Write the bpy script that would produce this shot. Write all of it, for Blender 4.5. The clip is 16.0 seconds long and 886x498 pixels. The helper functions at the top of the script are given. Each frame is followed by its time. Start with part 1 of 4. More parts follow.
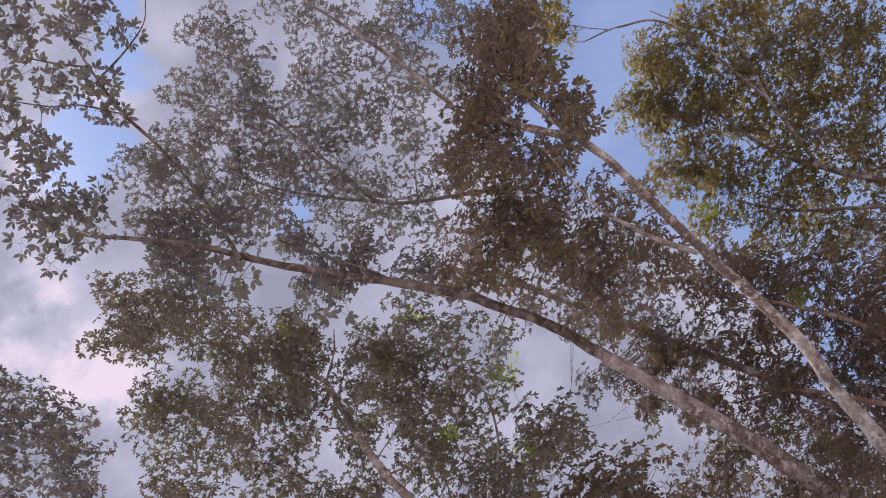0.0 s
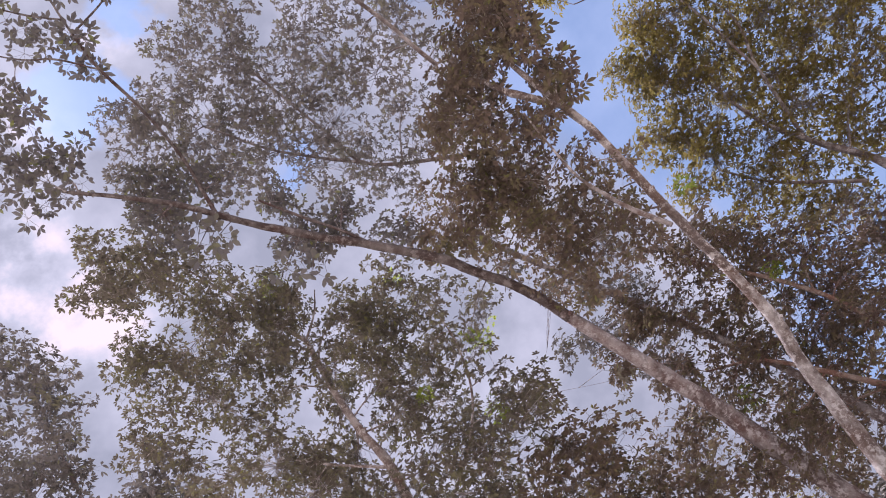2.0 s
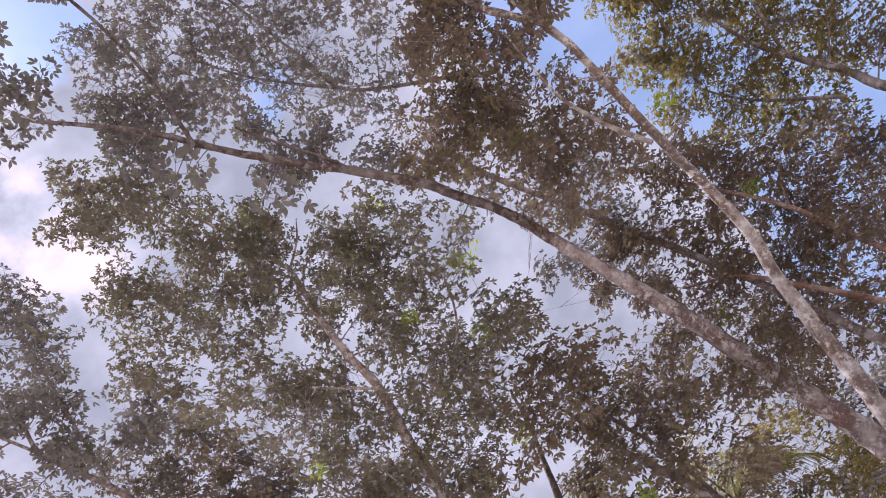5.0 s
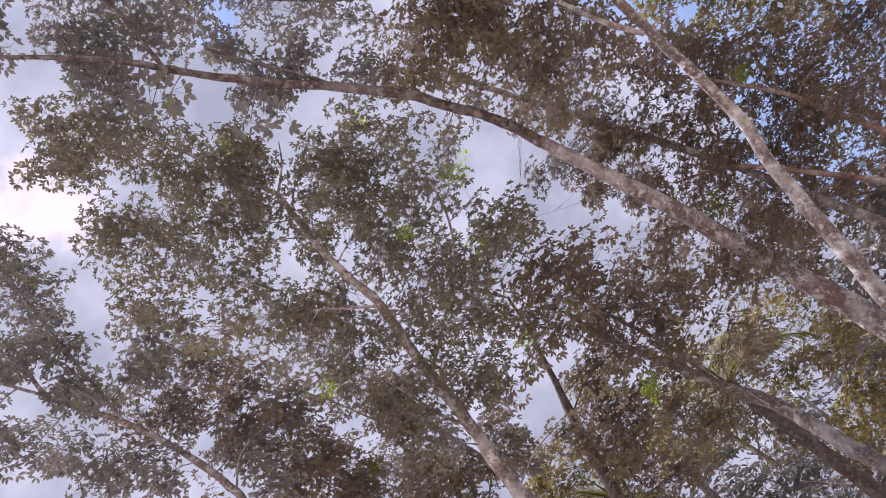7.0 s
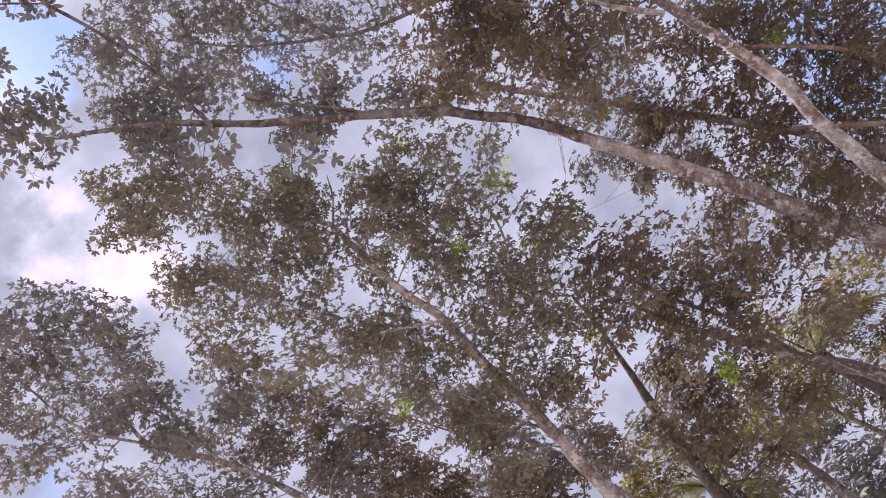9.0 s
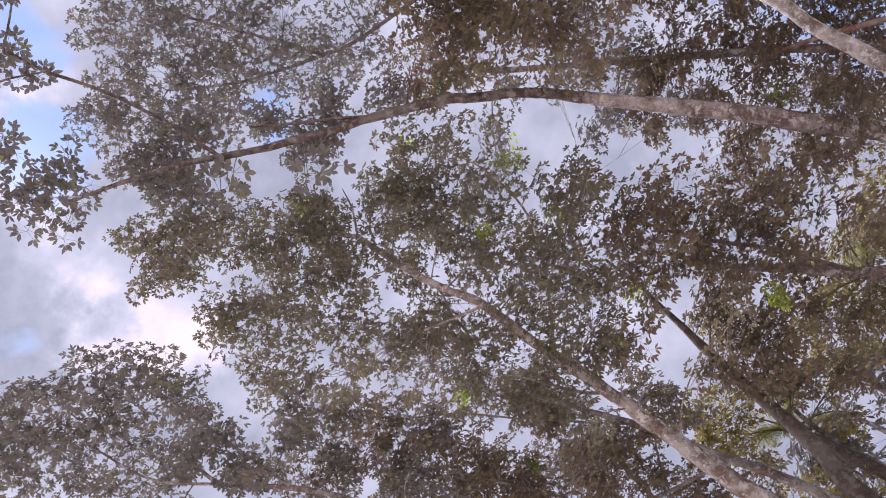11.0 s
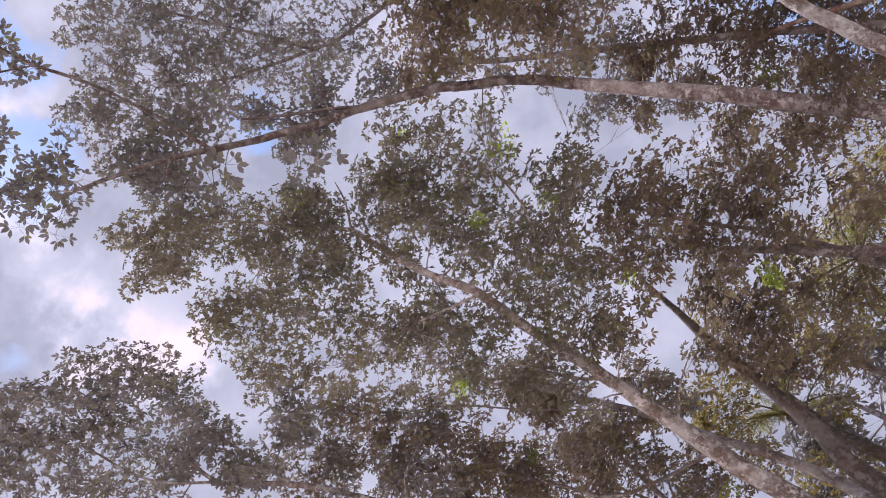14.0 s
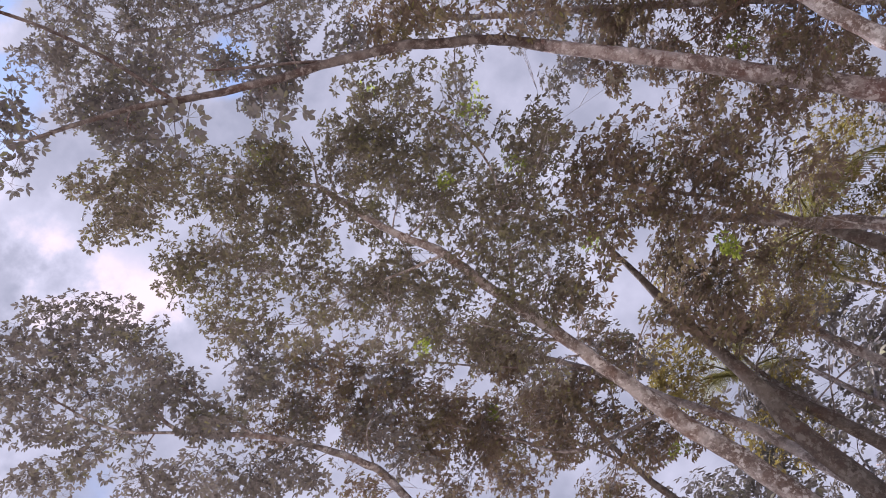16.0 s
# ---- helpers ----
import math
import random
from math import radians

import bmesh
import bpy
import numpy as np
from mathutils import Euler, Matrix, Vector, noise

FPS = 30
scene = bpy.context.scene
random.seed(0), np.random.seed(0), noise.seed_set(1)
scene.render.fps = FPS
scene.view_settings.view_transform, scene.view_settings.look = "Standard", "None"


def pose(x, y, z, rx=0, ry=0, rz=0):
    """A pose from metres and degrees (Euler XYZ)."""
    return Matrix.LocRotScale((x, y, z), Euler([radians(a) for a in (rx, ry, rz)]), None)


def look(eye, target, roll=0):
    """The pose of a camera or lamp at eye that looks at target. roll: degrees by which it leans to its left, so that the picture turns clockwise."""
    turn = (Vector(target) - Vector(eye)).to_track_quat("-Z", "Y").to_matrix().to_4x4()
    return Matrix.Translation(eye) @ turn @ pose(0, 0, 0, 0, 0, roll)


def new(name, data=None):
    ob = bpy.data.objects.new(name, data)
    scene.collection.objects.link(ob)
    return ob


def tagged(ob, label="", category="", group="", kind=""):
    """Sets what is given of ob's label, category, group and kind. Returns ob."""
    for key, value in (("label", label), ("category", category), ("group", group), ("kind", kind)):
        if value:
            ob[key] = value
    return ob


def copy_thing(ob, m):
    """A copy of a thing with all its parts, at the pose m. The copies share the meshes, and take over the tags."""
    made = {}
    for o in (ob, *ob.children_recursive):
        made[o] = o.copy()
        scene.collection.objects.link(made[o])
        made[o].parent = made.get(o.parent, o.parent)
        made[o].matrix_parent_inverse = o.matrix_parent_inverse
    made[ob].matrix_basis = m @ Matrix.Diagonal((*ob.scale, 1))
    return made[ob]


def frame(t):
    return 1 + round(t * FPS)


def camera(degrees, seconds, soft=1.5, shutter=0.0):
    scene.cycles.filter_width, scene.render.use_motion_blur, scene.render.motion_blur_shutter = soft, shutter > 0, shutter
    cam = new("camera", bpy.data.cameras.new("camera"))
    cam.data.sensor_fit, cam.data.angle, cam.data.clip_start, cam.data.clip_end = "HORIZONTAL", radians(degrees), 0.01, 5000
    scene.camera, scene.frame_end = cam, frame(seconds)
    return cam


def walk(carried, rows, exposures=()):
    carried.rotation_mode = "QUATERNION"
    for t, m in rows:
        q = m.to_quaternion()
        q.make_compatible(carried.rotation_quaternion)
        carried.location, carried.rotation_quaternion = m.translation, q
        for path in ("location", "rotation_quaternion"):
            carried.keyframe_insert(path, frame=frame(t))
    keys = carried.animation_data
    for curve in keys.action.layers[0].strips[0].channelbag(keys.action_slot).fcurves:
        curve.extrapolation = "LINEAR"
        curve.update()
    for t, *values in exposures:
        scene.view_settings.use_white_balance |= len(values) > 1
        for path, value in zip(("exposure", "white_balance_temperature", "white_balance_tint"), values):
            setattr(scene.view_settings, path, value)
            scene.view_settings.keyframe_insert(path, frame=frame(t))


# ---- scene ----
cam = camera(67.0, 16.0, soft=1.0)
PATH = [
    (0.0, pose(0.000, -0.000, 1.600, 167.76, 18.08, 29.71)),
    (0.5, pose(-0.020, 0.018, 1.604, 166.88, 18.60, 28.53)),
    (1.0, pose(0.032, 0.035, 1.580, 166.15, 18.45, 27.86)),
    (1.5, pose(0.129, 0.026, 1.558, 165.01, 18.32, 27.93)),
    (2.0, pose(0.238, 0.028, 1.514, 163.68, 17.97, 28.20)),
    (2.5, pose(0.323, 0.068, 1.465, 162.83, 17.55, 28.74)),
    (3.0, pose(0.378, 0.091, 1.425, 161.99, 17.45, 28.89)),
    (3.5, pose(0.362, 0.102, 1.403, 161.37, 17.72, 28.88)),
    (4.0, pose(0.335, 0.117, 1.397, 160.50, 18.12, 29.10)),
    (6.5, pose(-0.048, 0.052, 1.605, 153.31, 23.38, 30.07)),
    (7.0, pose(-0.030, 0.047, 1.604, 152.18, 23.62, 32.42)),
    (7.5, pose(-0.048, 0.081, 1.564, 152.70, 23.60, 33.87)),
    (8.0, pose(0.003, 0.096, 1.514, 153.77, 22.96, 37.00)),
    (8.5, pose(0.082, 0.120, 1.459, 155.52, 22.02, 40.58)),
    (9.0, pose(0.149, 0.140, 1.411, 157.24, 21.33, 42.95)),
    (11.5, pose(-0.198, 0.304, 1.270, 163.79, 23.39, 56.99)),
    (12.0, pose(-0.259, 0.303, 1.288, 164.18, 23.65, 57.52)),
    (12.5, pose(-0.322, 0.311, 1.291, 164.40, 23.85, 57.35)),
    (13.0, pose(-0.360, 0.318, 1.286, 164.62, 23.74, 57.33)),
    (13.5, pose(-0.361, 0.324, 1.269, 164.26, 23.97, 56.76)),
    (14.0, pose(-0.334, 0.339, 1.250, 163.89, 24.18, 56.30)),
    (14.5, pose(-0.282, 0.349, 1.228, 163.32, 24.41, 55.86)),
    (15.0, pose(-0.232, 0.363, 1.212, 161.70, 24.87, 54.95)),
    (15.5, pose(-0.192, 0.360, 1.204, 159.73, 25.54, 54.04)),
    (16.0, pose(-0.176, 0.361, 1.210, 158.75, 25.78, 53.88)),
]

LOOK = [(0.0, 2.76), (0.5, 2.97), (1.0, 3.0), (2.0, 3.07), (3.0, 3.15), (9.0, 3.18), (13.0, 3.14), (16.0, 3.13)]
walk(cam, PATH, [(t, stops, 5900, 27) for t, stops in LOOK])

# ---- light ----
SUN_AZ, SUN_EL = -95.0, 68.0          # degrees, azimuth from +y towards +x
BLUE_OPENINGS = [((-0.17, -0.02, 0.985), 0.12, -0.30), ((-0.43, 0.02, 0.902), 0.08, -0.11), ((-0.05, -0.13, 0.99), 0.11, -0.36), ((0.0, 0.19, 0.98), 0.09, -0.2)]
LIT_PUFFS = [((-0.305, 0.195, 0.932), 0.10, 0.46), ((-0.30, 0.068, 0.952), 0.08, 0.42), ((-0.367, 0.108, 0.924), 0.08, 0.42), ((-0.226, -0.04, 0.973), 0.08, 0.38), ((-0.10, -0.07, 0.992), 0.06, 0.3), ((-0.55, 0.18, 0.81), 0.08, 0.26)]
world = bpy.data.worlds.new("world")
scene.world = world
world.use_nodes = True
wn, wl = world.node_tree.nodes, world.node_tree.links
wn.clear()
w_out = wn.new("ShaderNodeOutputWorld")
w_bg = wn.new("ShaderNodeBackground")
w_bg.inputs["Strength"].default_value = 0.05
w_sky = wn.new("ShaderNodeTexSky")
w_sky.sky_type = "NISHITA"
w_sky.sun_disc = False
w_sky.sun_elevation = radians(SUN_EL)
w_sky.sun_rotation = radians(SUN_AZ)
w_sky.air_density, w_sky.dust_density = 1.2, 0.2
w_co = wn.new("ShaderNodeTexCoord")
w_n1 = wn.new("ShaderNodeTexNoise")
w_n1.inputs["Scale"].default_value, w_n1.inputs["Detail"].default_value = 2.6, 9.0
w_n1.inputs["Roughness"].default_value = 0.52
w_n2 = wn.new("ShaderNodeTexNoise")
w_n2.inputs["Scale"].default_value, w_n2.inputs["Detail"].default_value, w_n2.inputs["Roughness"].default_value = 6.5, 9.0, 0.58
w_sep = wn.new("ShaderNodeSeparateXYZ")
w_tilt = wn.new("ShaderNodeMath")     # fewer clouds towards +x
w_tilt.operation = "MULTIPLY_ADD"
w_tilt.inputs[1].default_value = -1.6
w_mask = wn.new("ShaderNodeMapRange")
w_mask.inputs["From Min"].default_value, w_mask.inputs["From Max"].default_value = 0.13, 0.26
w_mask.inputs["To Min"].default_value = 0.45      # thin high haze over the blue
w_shade = wn.new("ShaderNodeValToRGB")
w_shade.color_ramp.elements[0].position, w_shade.color_ramp.elements[1].position = 0.40, 0.92
w_white = w_shade.color_ramp.elements.new(0.68)
w_white.color = (1.62, 1.65, 1.76, 1)
w_shade.color_ramp.elements[0].color = (0.96, 1.02, 1.13, 1)
w_shade.color_ramp.elements[2].color = (2.55, 2.22, 2.18, 1)
w_mix = wn.new("ShaderNodeMix")
w_mix.data_type = "RGBA"
wl.new(w_co.outputs["Generated"], w_n1.inputs["Vector"])
wl.new(w_co.outputs["Generated"], w_n2.inputs["Vector"])
wl.new(w_co.outputs["Generated"], w_sep.inputs[0])
w_side = wn.new("ShaderNodeMath")
w_side.operation = "MULTIPLY_ADD"
w_side.inputs[1].default_value = -0.5
w_low = wn.new("ShaderNodeMath")
w_low.operation = "MAXIMUM"
w_low.inputs[1].default_value = 0.07
wl.new(w_sep.outputs["Y"], w_side.inputs[0])
wl.new(w_sep.outputs["X"], w_side.inputs[2])
wl.new(w_side.outputs[0], w_low.inputs[0])
wl.new(w_low.outputs[0], w_tilt.inputs[0])
wl.new(w_n1.outputs["Fac"], w_tilt.inputs[2])
w_warp = wn.new("ShaderNodeVectorMath")
w_warp.operation = "MULTIPLY_ADD"
w_warp.inputs[1].default_value = (0.3, 0.3, 0.3)
wl.new(w_n2.outputs["Color"], w_warp.inputs[0])
wl.new(w_co.outputs["Generated"], w_warp.inputs[2])


def cloud_spot(total, centre, size, amount):
    """Adds a soft ragged spot of the sky, round a direction, to a value."""
    far = wn.new("ShaderNodeVectorMath")
    far.operation = "DISTANCE"
    far.inputs[1].default_value = [c + 0.15 for c in centre]
    wl.new(w_warp.outputs[0], far.inputs[0])
    fall = wn.new("ShaderNodeMapRange")
    fall.interpolation_type = "SMOOTHSTEP"
    fall.inputs["From Min"].default_value, fall.inputs["From Max"].default_value = size, 0.0
    fall.inputs["To Max"].default_value = amount
    wl.new(far.outputs["Value"], fall.inputs["Value"])
    both = wn.new("ShaderNodeMath")
    both.operation = "ADD"
    wl.new(total, both.inputs[0])
    wl.new(fall.outputs["Result"], both.inputs[1])
    return both.outputs[0]


cover, shade = w_tilt.outputs[0], w_n2.outputs["Fac"]
for centre, size, amount in BLUE_OPENINGS:
    cover = cloud_spot(cover, centre, size, amount)
for centre, size, amount in LIT_PUFFS:
    shade = cloud_spot(shade, centre, size, amount)
wl.new(cover, w_mask.inputs["Value"])
wl.new(shade, w_shade.inputs["Fac"])
wl.new(w_mask.outputs["Result"], w_mix.inputs["Factor"])
w_tone = wn.new("ShaderNodeMix")
w_tone.data_type, w_tone.blend_type = "RGBA", "MULTIPLY"
w_tone.inputs["Factor"].default_value = 1.0
w_tone.inputs["B"].default_value = (0.47, 0.57, 0.58, 1)
wl.new(w_sky.outputs["Color"], w_tone.inputs["A"])
wl.new(w_tone.outputs["Result"], w_mix.inputs["A"])
wl.new(w_shade.outputs["Color"], w_mix.inputs["B"])
wl.new(w_mix.outputs["Result"], w_bg.inputs["Color"])
wl.new(w_bg.outputs["Background"], w_out.inputs["Surface"])

sun = new("sun", bpy.data.lights.new("sun", "SUN"))
sun.data.energy, sun.data.angle, sun.data.color = 1.85, radians(12), (1.0, 0.95, 0.90)
sun_dir = Vector((math.cos(radians(SUN_EL)) * math.sin(radians(SUN_AZ)), math.cos(radians(SUN_EL)) * math.cos(radians(SUN_AZ)), math.sin(radians(SUN_EL))))
sun.matrix_world = look(sun_dir * 60, (0, 0, 0))


# ---- materials ----
def material(name):
    m = bpy.data.materials.new(name)
    m.use_nodes = True
    n, l = m.node_tree.nodes, m.node_tree.links
    return m, n, l, n["Principled BSDF"]


def ramp(n, stops):
    r = n.new("ShaderNodeValToRGB")
    while len(r.color_ramp.elements) < len(stops):
        r.color_ramp.elements.new(0.5)
    for e, (p, c) in zip(r.color_ramp.elements, stops):
        e.position, e.color = p, (*c, 1)
    return r


def noise_tex(n, l, co, scale, detail=5, rough=0.6):
    t = n.new("ShaderNodeTexNoise")
    t.inputs["Scale"].default_value, t.inputs["Detail"].default_value, t.inputs["Roughness"].default_value = scale, detail, rough
    l.new(co, t.inputs["Vector"])
    return t


def bark_material(name, dark, mid, pale, lichen, rust=(0.16, 0.085, 0.06)):
    m, n, l, b = material(name)
    co = n.new("ShaderNodeTexCoord").outputs["Object"]
    base = ramp(n, [(0.28, dark), (0.5, mid), (0.75, pale)])
    l.new(noise_tex(n, l, co, 16, 9, 0.72).outputs["Fac"], base.inputs["Fac"])
    colour = base.outputs["Color"]
    for tint, scale, low, high, most in ((rust, 1.7, 0.46, 0.64, 0.7), (lichen, 3.0, 0.46, 0.62, 0.5), (lichen, 8.0, 0.54, 0.60, 0.7), (lichen, 22.0, 0.55, 0.62, 0.45)):
        spots = n.new("ShaderNodeMapRange")
        spots.inputs["From Min"].default_value, spots.inputs["From Max"].default_value, spots.inputs["To Max"].default_value = low, high, most
        l.new(noise_tex(n, l, co, scale, 7, 0.7).outputs["Fac"], spots.inputs["Value"])
        mix = n.new("ShaderNodeMix")
        mix.data_type = "RGBA"
        l.new(spots.outputs["Result"], mix.inputs["Factor"])
        l.new(colour, mix.inputs["A"])
        mix.inputs["B"].default_value = (*tint, 1)
        colour = mix.outputs["Result"]
    l.new(colour, b.inputs["Base Color"])
    b.inputs["Roughness"].default_value = 0.88
    b.inputs["Specular IOR Level"].default_value = 0.2
    bump = n.new("ShaderNodeBump")
    bump.inputs["Strength"].default_value, bump.inputs["Distance"].default_value = 0.8, 0.02
    l.new(noise_tex(n, l, co, 30, 8, 0.75).outputs["Fac"], bump.inputs["Height"])
    l.new(bump.outputs["Normal"], b.inputs["Normal"])
    return m


def leaf_material(name, stops, thin=0.4, glow=(0.30, 0.42, 0.06)):
    """stops: colours from leaf to leaf; thin: the share of light that passes through the blade."""
    m, n, l, b = material(name)
    geo = n.new("ShaderNodeNewGeometry")
    col = ramp(n, stops)
    l.new(geo.outputs["Random Per Island"], col.inputs["Fac"])
    co = n.new("ShaderNodeTexCoord").outputs["Object"]
    blotch = noise_tex(n, l, co, 30, 3)
    hsv = n.new("ShaderNodeHueSaturation")
    mr = n.new("ShaderNodeMapRange")
    mr.inputs["To Min"].default_value, mr.inputs["To Max"].default_value = 0.88, 1.12
    l.new(blotch.outputs["Fac"], mr.inputs["Value"])
    l.new(mr.outputs["Result"], hsv.inputs["Value"])
    fresh = n.new("ShaderNodeMapRange")      # whole sprays with fresher, greener leaves
    fresh.inputs["From Min"].default_value, fresh.inputs["From Max"].default_value, fresh.inputs["To Max"].default_value = 0.56, 0.68, 0.45
    l.new(noise_tex(n, l, co, 1.6, 3).outputs["Fac"], fresh.inputs["Value"])
    spray = n.new("ShaderNodeMix")
    spray.data_type = "RGBA"
    spray.inputs["B"].default_value = (0.145, 0.147, 0.055, 1)
    l.new(fresh.outputs["Result"], spray.inputs["Factor"])
    l.new(col.outputs["Color"], spray.inputs["A"])
    l.new(spray.outputs["Result"], hsv.inputs["Color"])
    l.new(hsv.outputs["Color"], b.inputs["Base Color"])
    b.inputs["Roughness"].default_value = 0.8
    b.inputs["Specular IOR Level"].default_value = 0.12
    tr = n.new("ShaderNodeBsdfTranslucent")
    tint = n.new("ShaderNodeMix")
    tint.data_type = "RGBA"
    tint.inputs["Factor"].default_value = 0.45
    tint.inputs["B"].default_value = (*glow, 1)
    l.new(hsv.outputs["Color"], tint.inputs["A"])
    l.new(tint.outputs["Result"], tr.inputs["Color"])
    mix = n.new("ShaderNodeMixShader")
    mix.inputs["Fac"].default_value = thin
    l.new(b.outputs["BSDF"], mix.inputs[1])
    l.new(tr.outputs["BSDF"], mix.inputs[2])
    l.new(mix.outputs["Shader"], n["Material Output"].inputs["Surface"])
    return m


BARK = bark_material("mottled_bark", (0.05, 0.04, 0.037), (0.10, 0.081, 0.075), (0.17, 0.145, 0.135), (0.37, 0.35, 0.345), (0.12, 0.075, 0.06))
BARK_PALE = bark_material("pale_lichened_bark", (0.06, 0.044, 0.04), (0.125, 0.096, 0.085), (0.205, 0.168, 0.15), (0.50, 0.475, 0.46), (0.135, 0.082, 0.06))
BARK_MID = bark_material("grey_brown_bark", (0.055, 0.04, 0.037), (0.11, 0.082, 0.077), (0.19, 0.157, 0.15), (0.43, 0.405, 0.40), (0.12, 0.058, 0.048))
BARK_DARK = bark_material("dark_bark", (0.035, 0.027, 0.023), (0.06, 0.047, 0.04), (0.1, 0.08, 0.07), (0.15, 0.135, 0.12), (0.08, 0.05, 0.04))
# brown limb bark, with the shade of the unlit underside put into its colours
BARK_LIMB = bark_material("shade_darkened_limb_bark", (0.03, 0.022, 0.020), (0.058, 0.043, 0.039), (0.105, 0.083, 0.076), (0.21, 0.19, 0.182), (0.07, 0.036, 0.030))
BARK_RED = bark_material("reddish_bark", (0.09, 0.05, 0.04), (0.16, 0.09, 0.07), (0.24, 0.15, 0.12), (0.34, 0.30, 0.26))
LEAF = leaf_material("rubber_leaf", [(0.0, (0.115, 0.104, 0.101)), (0.6, (0.13, 0.119, 0.114)), (0.95, (0.137, 0.127, 0.105)), (1.0, (0.155, 0.155, 0.08))], 0.14, (0.19, 0.175, 0.145))
# darker copy of the rubber leaf: the backlit silhouette's shade is in the colours
LEAF_DARK = leaf_material("backlit_dark_rubber_leaf", [(0.0, (0.098, 0.09, 0.091)), (0.6, (0.112, 0.104, 0.104)), (0.96, (0.12, 0.115, 0.092)), (1.0, (0.15, 0.165, 0.05))], 0.10, (0.14, 0.135, 0.11))
LEAF_OLIVE = leaf_material("olive_rubber_leaf", [(0.0, (0.1, 0.086, 0.074)), (0.6, (0.114, 0.1, 0.079)), (0.95, (0.128, 0.119, 0.07)), (1.0, (0.165, 0.17, 0.06))], 0.14, (0.18, 0.165, 0.1))
# brownish copy of the rubber leaf, the warm glare over these trees painted in
LEAF_WARM = leaf_material("glare_tinted_rubber_leaf", [(0.0, (0.112, 0.083, 0.068)), (0.6, (0.124, 0.094, 0.074)), (0.95, (0.135, 0.112, 0.062)), (1.0, (0.165, 0.17, 0.06))], 0.14, (0.19, 0.15, 0.095))
# yellower leaves, with sunlight and a warm glare tint painted into colour and glow
LEAF_SUN = leaf_material("sunlit_yellow_green_leaf", [(0.0, (0.108, 0.079, 0.04)), (0.5, (0.128, 0.098, 0.044)), (0.9, (0.165, 0.138, 0.046)), (1.0, (0.26, 0.24, 0.05))], 0.24, (0.3, 0.25, 0.055))
LEAF_YOUNG = leaf_material("young_leaf", [(0.0, (0.12, 0.17, 0.03)), (1.0, (0.24, 0.28, 0.05))], 0.4, (0.26, 0.3, 0.05))
FROND = leaf_material("palm_leaf", [(0.0, (0.06, 0.055, 0.02)), (0.7, (0.09, 0.082, 0.026)), (1.0, (0.13, 0.115, 0.035))], 0.4, (0.2, 0.19, 0.05))


# ---- builders ----
def mesh_from(name, verts, tris, mat, smooth=True):
    """A mesh from arrays of points and of triangles."""
    me = bpy.data.meshes.new(name)
    verts, tris = np.asarray(verts, np.float32), np.asarray(tris, np.int32)
    me.vertices.add(len(verts))
    me.vertices.foreach_set("co", verts.ravel())
    me.loops.add(tris.size)
    me.loops.foreach_set("vertex_index", tris.ravel())
    me.polygons.add(len(tris))
    me.polygons.foreach_set("loop_start", np.arange(0, tris.size, 3, dtype=np.int32))
    me.polygons.foreach_set("use_smooth", np.full(len(tris), smooth))
    me.update(calc_edges=True)
    me.validate()
    me.materials.append(mat)
    return me


def part(name, me, parent, label="", kind=""):
    ob = new(name, me)
    ob.parent = parent
    return tagged(ob, label, kind=kind)


def spline(points, steps):
    """A smooth line through the points (rows of x, y, z, radius)."""
    p = np.asarray(points, float)
    p = np.vstack([2 * p[0] - p[1], p, 2 * p[-1] - p[-2]])
    out = []
    for i in range(1, len(p) - 2):
        for u in np.linspace(0, 1, steps, endpoint=False):
            a, b, c, d = p[i - 1:i + 3]
            out.append(0.5 * (2 * b + (c - a) * u + (2 * a - 5 * b + 4 * c - d) * u * u + (3 * b - a - 3 * c + d) * u ** 3))
    out.append(p[-2])
    out = np.array(out)
    out[:, 3] = np.maximum(out[:, 3], 0.002)
    return out


def tube(line, sides, rough=0.0, rng=None):
    """Points and triangles of a round stem along a line of x, y, z, radius."""
    line = np.asarray(line, float)
    n = len(line)
    tan = np.gradient(line[:, :3], axis=0)
    tan /= np.linalg.norm(tan, axis=1)[:, None] + 1e-9
    ref = np.array([0.3, 0.9, 0.31]) if abs(tan[0] @ np.array([0.3, 0.9, 0.31])) < 0.9 else np.array([1.0, 0, 0])
    side = np.cross(tan, ref)
    side /= np.linalg.norm(side, axis=1)[:, None]
    other = np.cross(tan, side)
    ang = np.linspace(0, 2 * np.pi, sides, endpoint=False)
    rad = np.repeat(line[:, 3:4], sides, 1)
    if rough:
        lumps = rng.normal(0, 1, (n, sides))
        for _ in range(2):
            lumps = (lumps + np.roll(lumps, 1, 1) + np.roll(lumps, -1, 1) + np.roll(lumps, 1, 0) + np.roll(lumps, -1, 0)) / 3
        rad = rad * (1 + rough * lumps)
    v = line[:, None, :3] + rad[..., None] * (np.cos(ang)[None, :, None] * side[:, None] + np.sin(ang)[None, :, None] * other[:, None])
    i, j = np.meshgrid(np.arange(n - 1), np.arange(sides), indexing="ij")
    a, b = i * sides + j, i * sides + (j + 1) % sides
    c, d = b + sides, a + sides
    t = np.concatenate([np.stack([a, b, c], -1).reshape(-1, 3), np.stack([a, c, d], -1).reshape(-1, 3)])
    v = np.vstack([v.reshape(-1, 3), line[-1, :3]])
    last = (n - 1) * sides
    cap = [(last + k, last + (k + 1) % sides, n * sides) for k in range(sides)]
    return v, np.vstack([t, cap])


